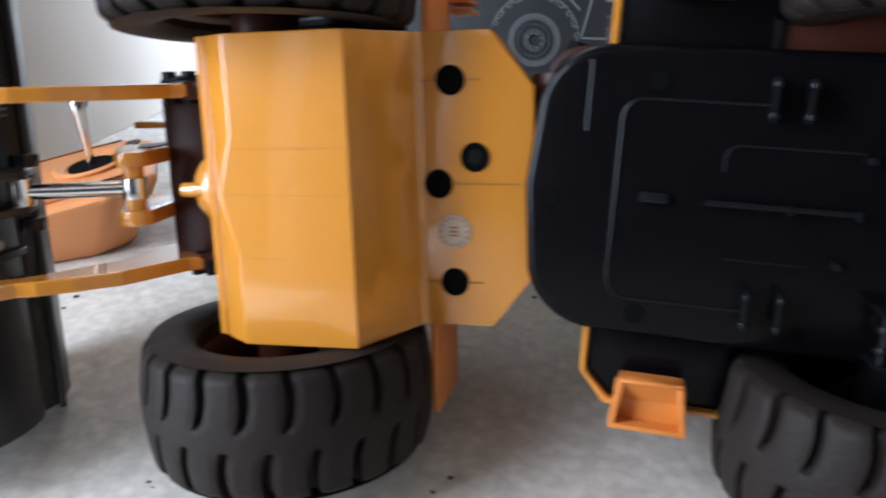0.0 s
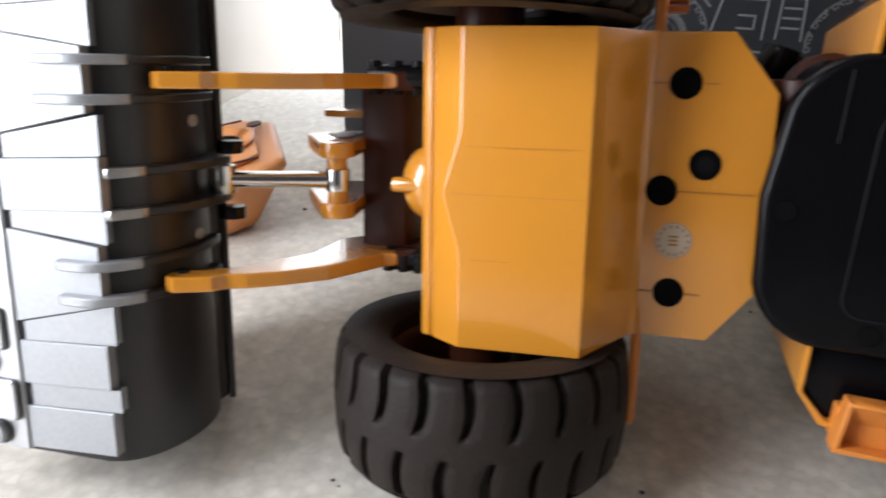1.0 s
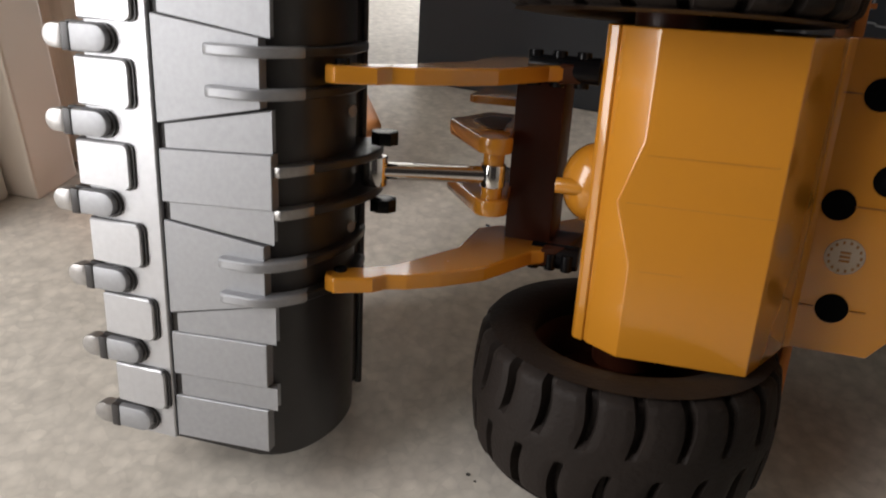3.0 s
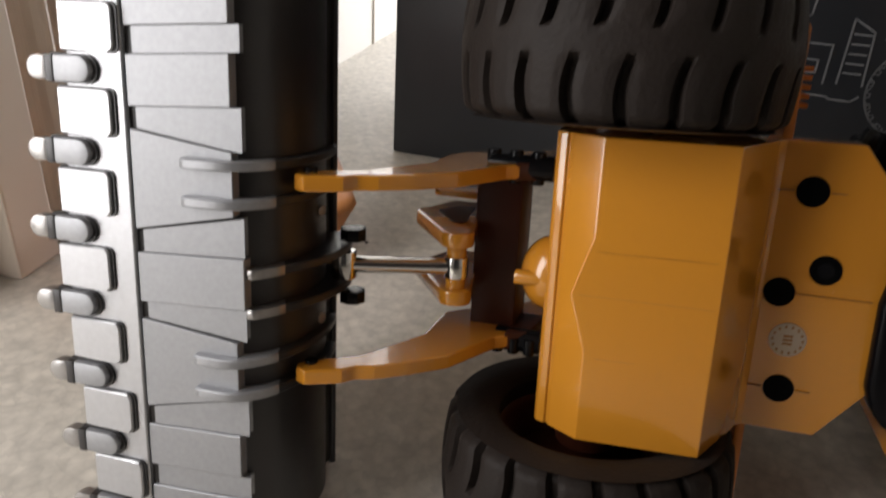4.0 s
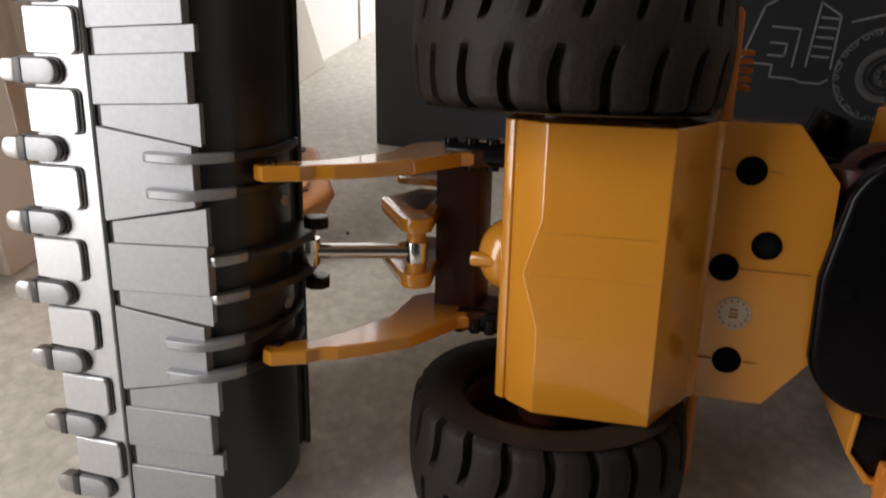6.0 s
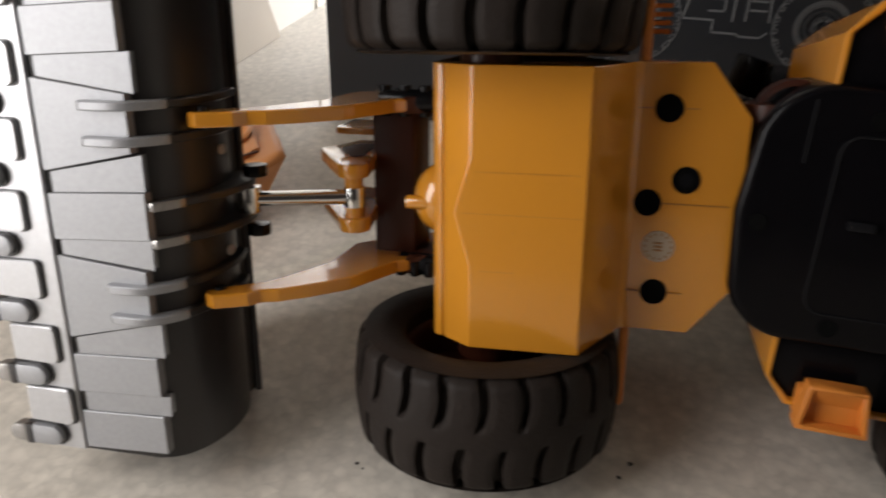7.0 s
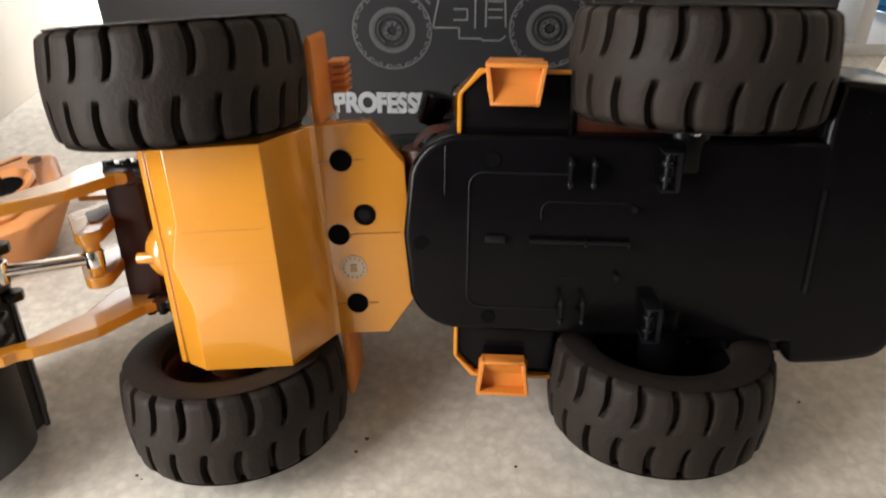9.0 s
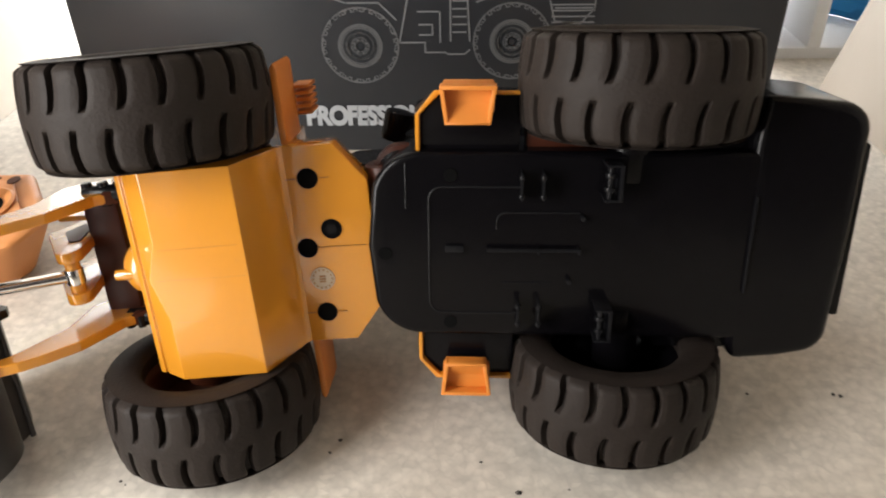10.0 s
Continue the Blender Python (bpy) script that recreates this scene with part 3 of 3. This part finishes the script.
# front mudguards behind the front tyres
for s in (-1, 1):
    out = [(-0.0105, s * 0.047), (-0.0072, s * 0.047), (-0.0072, s * 0.080), (-0.0085, s * 0.0825), (-0.0105, s * 0.080)]
    guard = part("mudguard", prism(out, "y", 0.004, 0.032, 0.0012), ORANGE, loader, "thin orange mudguard")
    if s > 0:
        for k in range(5):
            z = 0.056 + 0.0030 * k
            part("tread_rib", block(-0.0085, -0.0005, 0.030, 0.046, z - 0.0008, z + 0.0008, 0.0003), ORANGE, guard)

# ---- lift arms, cross tube, tilt linkage ----
ARM = [(-0.1448, -0.0540), (-0.1435, -0.0574), (-0.1400, -0.0588), (-0.1302, -0.0538), (-0.1275, -0.0500), (-0.1220, -0.0476), (-0.1136, -0.0412), (-0.1030, -0.0310), (-0.0925, -0.0100), (-0.0830, -0.0030), (-0.0760, 0.0300), (-0.0830, 0.0380), (-0.0980, 0.0190), (-0.1097, 0.0130), (-0.1150, 0.0073), (-0.1158, -0.0165), (-0.1197, -0.0238), (-0.1266, -0.0372), (-0.1300, -0.0420), (-0.1400, -0.0490)]
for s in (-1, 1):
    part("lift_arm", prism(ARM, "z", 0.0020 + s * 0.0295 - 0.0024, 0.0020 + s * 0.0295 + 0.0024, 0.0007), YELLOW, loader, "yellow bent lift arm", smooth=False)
    # Brown piece paints the shade that falls on the yellow arm root.
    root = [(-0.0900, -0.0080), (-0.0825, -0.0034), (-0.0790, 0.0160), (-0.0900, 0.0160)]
    part("arm_root_shade", prism(root, "z", 0.0020 + s * 0.0295 - 0.0030, 0.0020 + s * 0.0295 + 0.0030, 0.0008), BROWN, loader, "brown piece painting shade on the arm root")
    x0, zc, pitch, y, up, down, r = (-0.1000, 0.0325, 0.0075, -0.0015, 0.0055, 0.0055, 0.0024) if s > 0 else (-0.0940, -0.0285, 0.0055, -0.0050, 0.0020, 0.0036, 0.0020)
    bm = rod((x0, -0.0015, zc), (-0.0780, -0.0015, zc), 0.0042, 20, 0.0006)
    for k in range(3):
        x = x0 + 0.0015 + pitch * k
        merge(bm, rod((x, y, zc - down), (x, y, zc + up), r, 12, 0.0004))
    part("pin_block", bm, GLOSSBLACK, loader, "glossy black pin block")
part("cross_tube", block(-0.1045, -0.0885, 0.0010, 0.0240, -0.0270, 0.0310, 0.0015), BROWN, loader, "dark brown cross tube")
LINK = arc(-0.1060, -0.0160, 0.0056, 205, 380, 8) + [(-0.1040, 0.0060), (-0.1060, 0.0300), (-0.1200, 0.0300)] + arc(-0.1230, 0.0090, 0.0050, 120, 215, 6)
for s in (-1, 1):
    part("tilt_lever", prism(LINK, "z", s * 0.0098 - 0.0026, s * 0.0098 + 0.0026, 0.0010), YELLOW, loader, "yellow tilt lever plate")
# Thin brown sheet on the lever paints the shade inside its recess.
part("lever_recess_shade", prism([(-0.1115 + (x + 0.1115) * 0.50, 0.006 + (y - 0.004) * 0.50) for x, y in LINK], "z", 0.0122, 0.0128, 0.0002, 1), BROWN, loader)
part("lever_ledge", prism([(-0.1215, 0.0080), (-0.1195, 0.0055), (-0.1040, 0.0055), (-0.1040, 0.0280), (-0.1215, 0.0280)], "z", 0.0185, 0.0210, 0.0005), YELLOW, loader, "yellow ledge behind the tilt lever")
ram = part("tilt_rod", rod((-0.1400, -0.0285, 0), (-0.1060, -0.0160, 0), 0.0027, 24), CHROME, loader, "chrome tilt ram rod")
part("rod_eye", rod((-0.1060, -0.0160, -0.0036), (-0.1060, -0.0160, 0.0036), 0.0040, 28, 0.0005), CHROME, ram)
for s in (-1, 1):
    part("collar", rod((-0.1060, -0.0160, s * 0.0036), (-0.1060, -0.0160, s * 0.0074), 0.0033, 24, 0.0003), YELLOW, ram)
part("rod_eye", rod((-0.1405, -0.0287, -0.0046), (-0.1405, -0.0287, 0.0046), 0.0042, 28, 0.0005), CHROME, ram)

# ---- bucket ----
floor_line = [(-0.2000, -0.0690), (-0.1600, -0.0680)]
def ell(a, grow_x=0.0, grow_y=0.0):
    return (-0.1600 + (0.0152 + grow_x) * math.cos(radians(a)), -0.0420 + (0.0255 + grow_y) * math.sin(radians(a)))


curve = [ell(a) for a in range(-84, 61, 8)] + [(-0.1520, -0.0120)]
back = [(-0.1600, 0.0020), (-0.1760, 0.0120), (-0.1980, 0.0140)]
outer = floor_line + curve + back
bin_ = [(x - 0.0022, y) if y > -0.06 else (x, y + 0.0022) for x, y in outer]
bm = prism(outer + bin_[::-1], "z", -0.0815, 0.0835, 0.0)
bucket = part("bucket", bm, BUCKETBLACK, loader, "black and grey loader bucket with teeth")
side = outer + [(-0.2060, -0.0300)]
for z0, z1 in ((-0.0830, -0.0812), (0.0832, 0.0850)):
    part("bucket_side", prism(side, "z", z0, z1, 0.0004), BUCKETBLACK, bucket)
part("lip", rod((-0.1520, -0.0120, -0.0845), (-0.1520, -0.0120, 0.0850), 0.0014, 12), BUCKETBLACK, bucket)


def wear(quad, lift, name="wear_plate"):
    """A raised grey plate on the bucket floor; quad of (x, z)."""
    quad = [(x, z + 0.0004 + 0.0016 * (x - XS) / (XR - XS)) for x, z in quad]
    part(name, prism(quad, "y", -0.0692 - lift, -0.0660, 0.0002, 1), STEEL, bucket, smooth=False)


def under(quad):
    """A low plate whose end bends up along the curve of the bucket; quad as in wear."""
    (xa, za), (xb, zb), (_, zc), (_, zd) = quad
    line = [(xa, -0.0693), (xb, -0.0690)] + [ell(a, 0.0006, 0.0006) for a in range(-84, -63, 6)]
    bm = bmesh.new()
    tops, lows = [], []
    for x, y in line:
        k = min(1.0, (x - xa) / (xb - xa))
        lift = 0.0004 + 0.0016 * (x - XS) / (XR - XS)
        tops.append([bm.verts.new((x, y, za + (zb - za) * k + lift)), bm.verts.new((x, y, zd + (zc - zd) * k + lift))])
        lows.append([bm.verts.new((x - 0.0012, y + 0.0022, za + (zb - za) * k + lift)), bm.verts.new((x - 0.0012, y + 0.0022, zd + (zc - zd) * k + lift))])
    for i in range(len(line) - 1):
        bm.faces.new((tops[i][0], tops[i + 1][0], tops[i + 1][1], tops[i][1]))
        bm.faces.new((lows[i][0], lows[i][1], lows[i + 1][1], lows[i + 1][0]))
        for k in (0, 1):
            bm.faces.new((tops[i][k], tops[i + 1][k], lows[i + 1][k], lows[i][k]))
    bm.faces.new((tops[0][0], tops[0][1], lows[0][1], lows[0][0]))
    bm.faces.new((tops[-1][0], tops[-1][1], lows[-1][1], lows[-1][0]))
    part("under_plate", bm, STEEL, bucket)


XS, XR = -0.1873, -0.1556
hi = 0.0006
for s in (1, -1):
    a, end = (0.001, 0.0825) if s > 0 else (0.0027, 0.0845)
    wear([(XS, a + s * end), (XR, a + s * end), (XR, a + s * 0.0705), (XS, a + s * 0.0705)], hi)
    under([(XS + 0.0021, a + s * 0.0703), (XR + 0.0028, a + s * 0.0703), (XR + 0.0028, a + s * 0.0632), (XS + 0.0021, a + s * 0.0632)])
    wear([(XS, a + s * 0.0630), (XR, a + s * 0.0630), (XR, a + s * 0.0492), (XS, a + s * 0.0492)], hi)
    under([(XS + 0.0021, a + s * 0.0490), (XR + 0.0028, a + s * 0.0490), (XR + 0.0028, a + s * 0.0370), (XS + 0.0021, a + s * 0.0432)])
    wear([(XS, a + s * 0.0430), (XR, a + s * 0.0372), (XR, a + s * 0.0195), (XS, a + s * 0.0145)], hi)
    under([(XS + 0.0021, a + s * 0.0142), (XR + 0.0028, a + s * 0.0190), (XR + 0.0028, a + s * 0.0078), (XS + 0.0021, a + s * 0.0078)])
wear([(XS, 0.0085), (XR + 0.0028, 0.0085), (XR + 0.0028, -0.0065), (XS, -0.0065)], hi)
# cutting edge, spade shaped, with bolted edge plates and teeth
NOSE = [(-0.2115, 0.001), (-0.2037, 0.0845), (-0.1877, 0.0845), (-0.1877, -0.0825), (-0.2030, -0.0825)]
edge = part("cutting_edge", prism(NOSE, "y", -0.0705, -0.0672, 0.0004, 1), BARE, bucket, "bare grey cutting edge", smooth=False)


def nose_x(z):
    return -0.2115 + 0.008 * abs(z - 0.001) / 0.0835


TEETH = [0.0028 + (k - 3.5) * 0.0228 for k in range(8)]
for z in TEETH:
    x = nose_x(z)
    out = [(x - 0.0044, z - 0.0036)] + arc(x + 0.0060, z, 0.0036, -90, 90, 8) + [(x - 0.0044, z + 0.0036)]
    t = part("tooth", prism(out, "y", -0.0735, -0.0690, 0.0008), STEEL, bucket, "grey rounded bucket tooth")
    # Black offset copy draws a shadow line along the tooth's right side.
    part("shadow_edge", prism([(u + (0.0012 if u > x else 0.0), z + (v - z) * 1.12) for u, v in out], "y", -0.0714, -0.0690), BUCKETBLACK, t, smooth=False)
    part("tip", prism(arc(x - 0.0077, z, 0.0033, 90, 270, 8) + [(x - 0.0044, z - 0.0033), (x - 0.0044, z + 0.0033)], "y", -0.07368, -0.0692, 0.0009), WORN, t, "worn dark tooth tip")
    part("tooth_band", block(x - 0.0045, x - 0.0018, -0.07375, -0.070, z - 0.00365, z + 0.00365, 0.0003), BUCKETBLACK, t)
for k in range(7):
    z = (TEETH[k] + TEETH[k + 1]) / 2
    x = nose_x(z)
    w = 0.0065
    out = [(x - 0.0015, z - w), (x + 0.0138, z - w)] + arc(x + 0.0138, z - w + 0.002, 0.002, -90, 0, 3) + arc(x + 0.0138, z + w - 0.002, 0.002, 0, 90, 3) + [(x - 0.0015, z + w)]
    ep = part("edge_plate", prism(out, "y", -0.0722, -0.0690, 0.0004, 1), BARE, bucket, smooth=False)
    # The edge plate's shadow line, drawn the same way in black.
    shadow_out = [(u + (0.0009 if u > x else 0.0), z + (v - z) * 1.04) for u, v in out]
    part("shadow_edge", prism(shadow_out, "y", -0.0711, -0.0690), BUCKETBLACK, ep, smooth=False)
# ribs that carry the hinge pins
def rib(z, x0, ear):
    top = 62 if ear else 40
    if ear:
        low = [ell(-66), ell(-66, 0.0020, 0.0036)] + [ell(a, 0.0030 + ear * max(0, (a + 40) / 80) * (1 if a < 35 else 0.8), 0.0055) for a in range(-60, top, 7)] + [ell(a, -0.001, -0.001) for a in range(top, -67, -12)]
        ob = part("hinge_rib", prism(low, "z", z - 0.0013, z + 0.0013, 0.0004, 1), BUCKETBLACK, bucket, "curved rib with a worn silver foot")
        foot = [ell(-66.5), ell(-66.5, 0.0022, 0.0038)] + [ell(a, 0.0033, 0.0058) for a in range(-60, -32, 6)] + [ell(a) for a in range(-34, -67, -8)]
        part("rib_foot", prism(foot, "z", z - 0.0014, z + 0.0014, 0.0004, 1), WORN, ob)
        return ob
    low = [(x0, -0.0690), (x0, -0.0722), (x0 + 0.002, -0.0730)] + [ell(a, 0.0030 + ear * max(0, (a + 40) / 80) * (1 if a < 35 else 0.8), 0.0055) for a in range(-92, top, 7)] + [ell(a, -0.001, -0.001) for a in range(top, -93, -12)]
    ob = part("hinge_rib", prism(low, "z", z - 0.0013, z + 0.0013, 0.0004, 1), BUCKETBLACK, bucket, "curved rib with a worn silver foot")
    end = -38
    foot = [(x0 - 0.0003, -0.0690), (x0 - 0.0003, -0.0724), (x0 + 0.002, -0.0733)] + [ell(a, 0.0033, 0.0058) for a in range(-90, end, 6)] + [ell(a, 0.0, 0.0) for a in range(end, -91, -8)]
    part("rib_foot", prism(foot, "z", z - 0.0014, z + 0.0014, 0.0004, 1), STEEL, ob)
    return ob


for z in (0.0368, 0.0262, -0.0203, -0.0306):
    rib(z, -0.1700 if z > 0 else -0.1684, 0.0)
for z in (0.0062, -0.0056):
    rib(z, -0.1580, 0.0075)
for z in (0.032, -0.0275):
    part("hinge_pin", rod((-0.1410, -0.0520, z - 0.0032), (-0.1410, -0.0520, z + 0.0032), 0.0020, 16, 0.0003), GLOSSBLACK, bucket)
for z in (-0.0105, 0.0105):
    part("pin_cap", rod((-0.1375, -0.0285, z - 0.002), (-0.1375, -0.0285, z + 0.002), 0.0044, 8, 0.0003), GLOSSBLACK, bucket)

for z in (0.0190, -0.0165):
    x, y = ell(12)
    part("screw", rod((x - 0.001, y, z), (x + 0.0010, y - 0.0006, z), 0.0019, 14, 0.0003), STEEL, bucket)

# ---- rear frame ----
nose = [(0.0236, 0.0)] + arc(0.0480, 0.0210, 0.0225, 165, 90, 8) + [(0.1960, 0.0440), (0.1960, -0.0440)] + arc(0.0480, -0.0210, 0.0225, -90, -165, 8)
chassis = rear_part("chassis", prism(nose, "y", -0.0040, 0.030, 0.0030, 3), BLACK, "black plastic rear chassis underside")
rear_part("engine_bay", block(0.1500, 0.2100, 0.0050, 0.055, -0.0560, 0.0560, 0.010), BLACK)
cw = [(0.1880, -0.0440), (0.1900, -0.0550), (0.2120, -0.0530)] + arc(0.2205, -0.0390, 0.0120, -80, -8, 5) + [(0.2345, 0.005)] + arc(0.2215, 0.0520, 0.0130, 8, 85, 5) + [(0.2120, 0.0660), (0.1900, 0.0680), (0.1880, 0.0480)]
rear = rear_part("counterweight", prism(cw, "y", -0.0043, 0.055, 0.005, 3), BLACK, "black rounded counterweight")
part("bumper_bar", block(0.2310, 0.2375, 0.0000, 0.014, -0.0330, 0.0470, 0.0015), BLACK, rear)
part("edge_bead", block(0.1908, 0.1918, -0.0058, -0.004, -0.020, 0.025, 0.0003), GLOSSBLACK, rear)
# raised mouldings on the chassis underside
outline = [(0.0910, 0.0283)] + arc(0.0570, 0.0223, 0.0060, 90, 180, 5) + arc(0.0570, -0.0258, 0.0060, 180, 270, 5) + [(0.0910, -0.0318)]
bm = bmesh.new()
for (xa, za), (xb, zb) in zip(outline, outline[1:]):
    merge(bm, rod((xa, -0.0041, za), (xb, -0.0041, zb), 0.0005, 8))
part("moulded_outline", bm, GLOSSBLACK, chassis)
for z in (-0.0300, 0.0300):
    for x in (0.0905, 0.0997):
        bm = block(x, x + 0.0010, -0.0105, -0.003, z - 0.0060, z + 0.0060, 0.0003)
        for k in (-1, 1):
            merge(bm, rod((x + 0.0005, -0.0100, z + k * 0.0042 - 0.0008), (x + 0.0005, -0.0100, z + k * 0.0042 + 0.0008), 0.0014, 12, 0.0002))
        part("bracket", bm, GLOSSBLACK, chassis)
part("centre_rib", rod((0.0765, -0.0066, 0), (0.1172, -0.0066, 0), 0.0010, 10), GLOSSBLACK, chassis)
for x in (0.0993, 0.1170):
    part("rib_clip", block(x - 0.0006, x + 0.0006, -0.0080, -0.0040, -0.0016, 0.0012, 0.0003), GLOSSBLACK, chassis)
part("centre_stub", block(0.0580, 0.0665, -0.0060, -0.003, -0.0016, 0.0016, 0.0006), GLOSSBLACK, chassis)
for pts in ([(0.0808, 0.0090)] + arc(0.0848, 0.0127, 0.0040, 180, 90, 4) + [(0.1170, 0.0167)], [(0.0835, -0.0165), (0.1060, -0.0165)]):
    bm = bmesh.new()
    for (xa, za), (xb, zb) in zip(pts, pts[1:]):
        merge(bm, rod((xa, -0.0041, za), (xb, -0.0041, zb), 0.0004, 8))
    part("inner_outline", bm, GLOSSBLACK, chassis)
for x, z in ((0.1180, 0.0150), (0.1135, -0.0150)):
    part("boss_pin", rod((x, -0.0075, z), (x, -0.0040, z), 0.0012, 12, 0.0003), GLOSSBLACK, chassis)
# shallow step across the nose of the chassis
part("nose_step", rod((0.0410, -0.0040, 0.0180), (0.0410, -0.0040, 0.0385), 0.0004, 8), GLOSSBLACK, chassis)
for z in (-0.0330, 0.0330):
    bm = block(0.1310, 0.1325, -0.0150, -0.003, z - 0.0080, z + 0.0080, 0.0004)
    merge(bm, block(0.1250, 0.1315, -0.0150, -0.003, z - 0.0080, z - 0.0070, 0.0003))
    merge(bm, block(0.1250, 0.1315, -0.0150, -0.003, z + 0.0070, z + 0.0080, 0.0003))
    merge(bm, rod((0.1275, -0.0120, z - 0.0070), (0.1275, -0.0120, z + 0.0070), 0.0013, 12))
    for k in (-1, 1):
        merge(bm, rod((0.1275, -0.0120, z + k * 0.0030 - 0.0010), (0.1275, -0.0120, z + k * 0.0030 + 0.0010), 0.0024, 14, 0.0003))
    part("axle_lug", bm, GLOSSBLACK, chassis)
part("red_brown_block", block(0.0930, 0.1500, 0.0060, 0.024, 0.0420, 0.0600, 0.002), BROWN, chassis, "dark red-brown block beside the rear wheel")
part("axle_pin", rod((RX, -0.0045, 0.0455), (RX, -0.0045, 0.0530), 0.0022, 16, 0.0004), CHROME, chassis)
# Screw holes too are black discs, their inner shade put into colour.
for x, z in ((0.0312, -0.0030), (0.0604, 0.0335), (0.0604, -0.0365)):
    part("screw_hole_shade", rod((x, -0.0046, z), (x, -0.0036, z), 0.0030, 24), HOLE, chassis)
def flared(near, far, y0, y1, thick, s):
    """A bent strip of even thickness between two open outlines of (x, z)."""
    bm = bmesh.new()
    rows = []
    for line, y, t in ((near, y0, 0), (far, y1, 0), (far, y1, thick), (near, y0, thick)):
        rows.append([bm.verts.new((x + (t if i < 3 else 0), y, s * (z - (t if i > 1 else 0)))) for i, (x, z) in enumerate(line)])
    for a, b in zip(rows, rows[1:] + rows[:1]):
        for i in range(len(near) - 1):
            bm.faces.new((a[i], a[i + 1], b[i + 1], b[i]))
    bm.faces.new([r[0] for r in rows])
    bm.faces.new([r[-1] for r in rows])
    bmesh.ops.recalc_face_normals(bm, faces=bm.faces)
    return soften(bm, 0.0004, 1)


def cup(s):
    """Pocket of the step: sloped trapezoid back, two cheeks and an outer rim."""
    bm = block(0.0562, 0.0795, -0.0105, -0.0020, s * 0.0715 - 0.0008, s * 0.0715 + 0.0008, 0.0003)
    for x, d in ((0.0570, 1), (0.0787, -1)):
        cheek = prism([(-0.0020, s * 0.0720), (-0.0105, s * 0.0720), (-0.0092, s * 0.0560), (-0.0020, s * 0.0560)], "x", x - 0.0009, x + 0.0009, 0.0003, 1)
        for v in cheek.verts:
            v.co.x += d * 0.0022 * (0.0720 - abs(v.co.z)) / 0.016
        merge(bm, cheek)
    back = prism([(-0.0088, s * 0.0560), (-0.0096, s * 0.0568), (-0.0048, s * 0.0640), (-0.0048, s * 0.0712), (-0.0020, s * 0.0712), (-0.0020, s * 0.0560)], "x", 0.0584, 0.0773, 0.0003, 1)
    return merge(bm, back)


# cab side skirts with orange edging, and steps
for s in (-1, 1):
    out = [(0.0475, s * 0.040), (0.0475, s * 0.0580), (0.0545, s * 0.0670), (0.0900, s * 0.0670), (0.0900, s * 0.040)]
    skirt = rear_part("side_skirt", prism(out, "y", 0.0020, 0.020, 0.0010), BLACK)
    near = [(0.0455, 0.040), (0.0455, 0.0588), (0.0537, 0.0690), (0.0920, 0.0690)]
    far = [(0.0410, 0.034), (0.0410, 0.0510), (0.0500, 0.0600), (0.0920, 0.0600)]
    part("skirt_edge", flared(near, far, -0.0005, 0.052, 0.0018, s), YELLOW, skirt, "yellow flared edge of the skirt", smooth=False)
    step = rear_part("step", block(0.0570, 0.0790, -0.0030, 0.012, s * 0.0660 - 0.0058, s * 0.0660 + 0.0058, 0.0010), ORANGE, "orange boarding step with a pocket")
    part("step_cup", cup(s), ORANGE, step)
# articulation joint with hoses
part("pivot_post", rod((0.0330, 0.012, -0.030), (0.0330, 0.012, 0.034), 0.009, 20, 0.001), BROWN, loader)
part("pivot_column", block(0.0100, 0.0600, 0.030, 0.060, -0.030, 0.030, 0.004), BLACK, loader)
for z in (0.029, -0.029):
    bm = lathe([(0.0108, -0.004), (0.0128, -0.0035), (0.0128, 0.0035), (0.0108, 0.004)], 40, True)
    bmesh.ops.transform(bm, matrix=Matrix.Translation((0.0405, 0.014, z)) @ pose(0, 0, 0, 90, 0, 0), verts=bm.verts)
    part("steering_ring", bm, BROWN, loader)
part("hose", rod((0.0310, 0.075, 0.030), (0.0360, 0.075, 0.0450), 0.0078, 24, 0.002), BLACK, loader, "black rubber hose")
part("joint_bolt", rod((0.0322, 0.010, 0.0300), (0.0322, 0.012, 0.0300), 0.0008, 12, 0.0002), CHROME, loader)
# upper works, away from the underside
part("front_tower", block(-0.0800, -0.0050, 0.040, 0.080, -0.0330, 0.0330, 0.004), YELLOW, loader)
rear_part("cab", block(0.0350, 0.1000, 0.050, 0.150, -0.0400, 0.0400, 0.006), BLACK)
rear_part("hood", block(0.1000, 0.2350, 0.060, 0.105, -0.0480, 0.0480, 0.008), YELLOW)
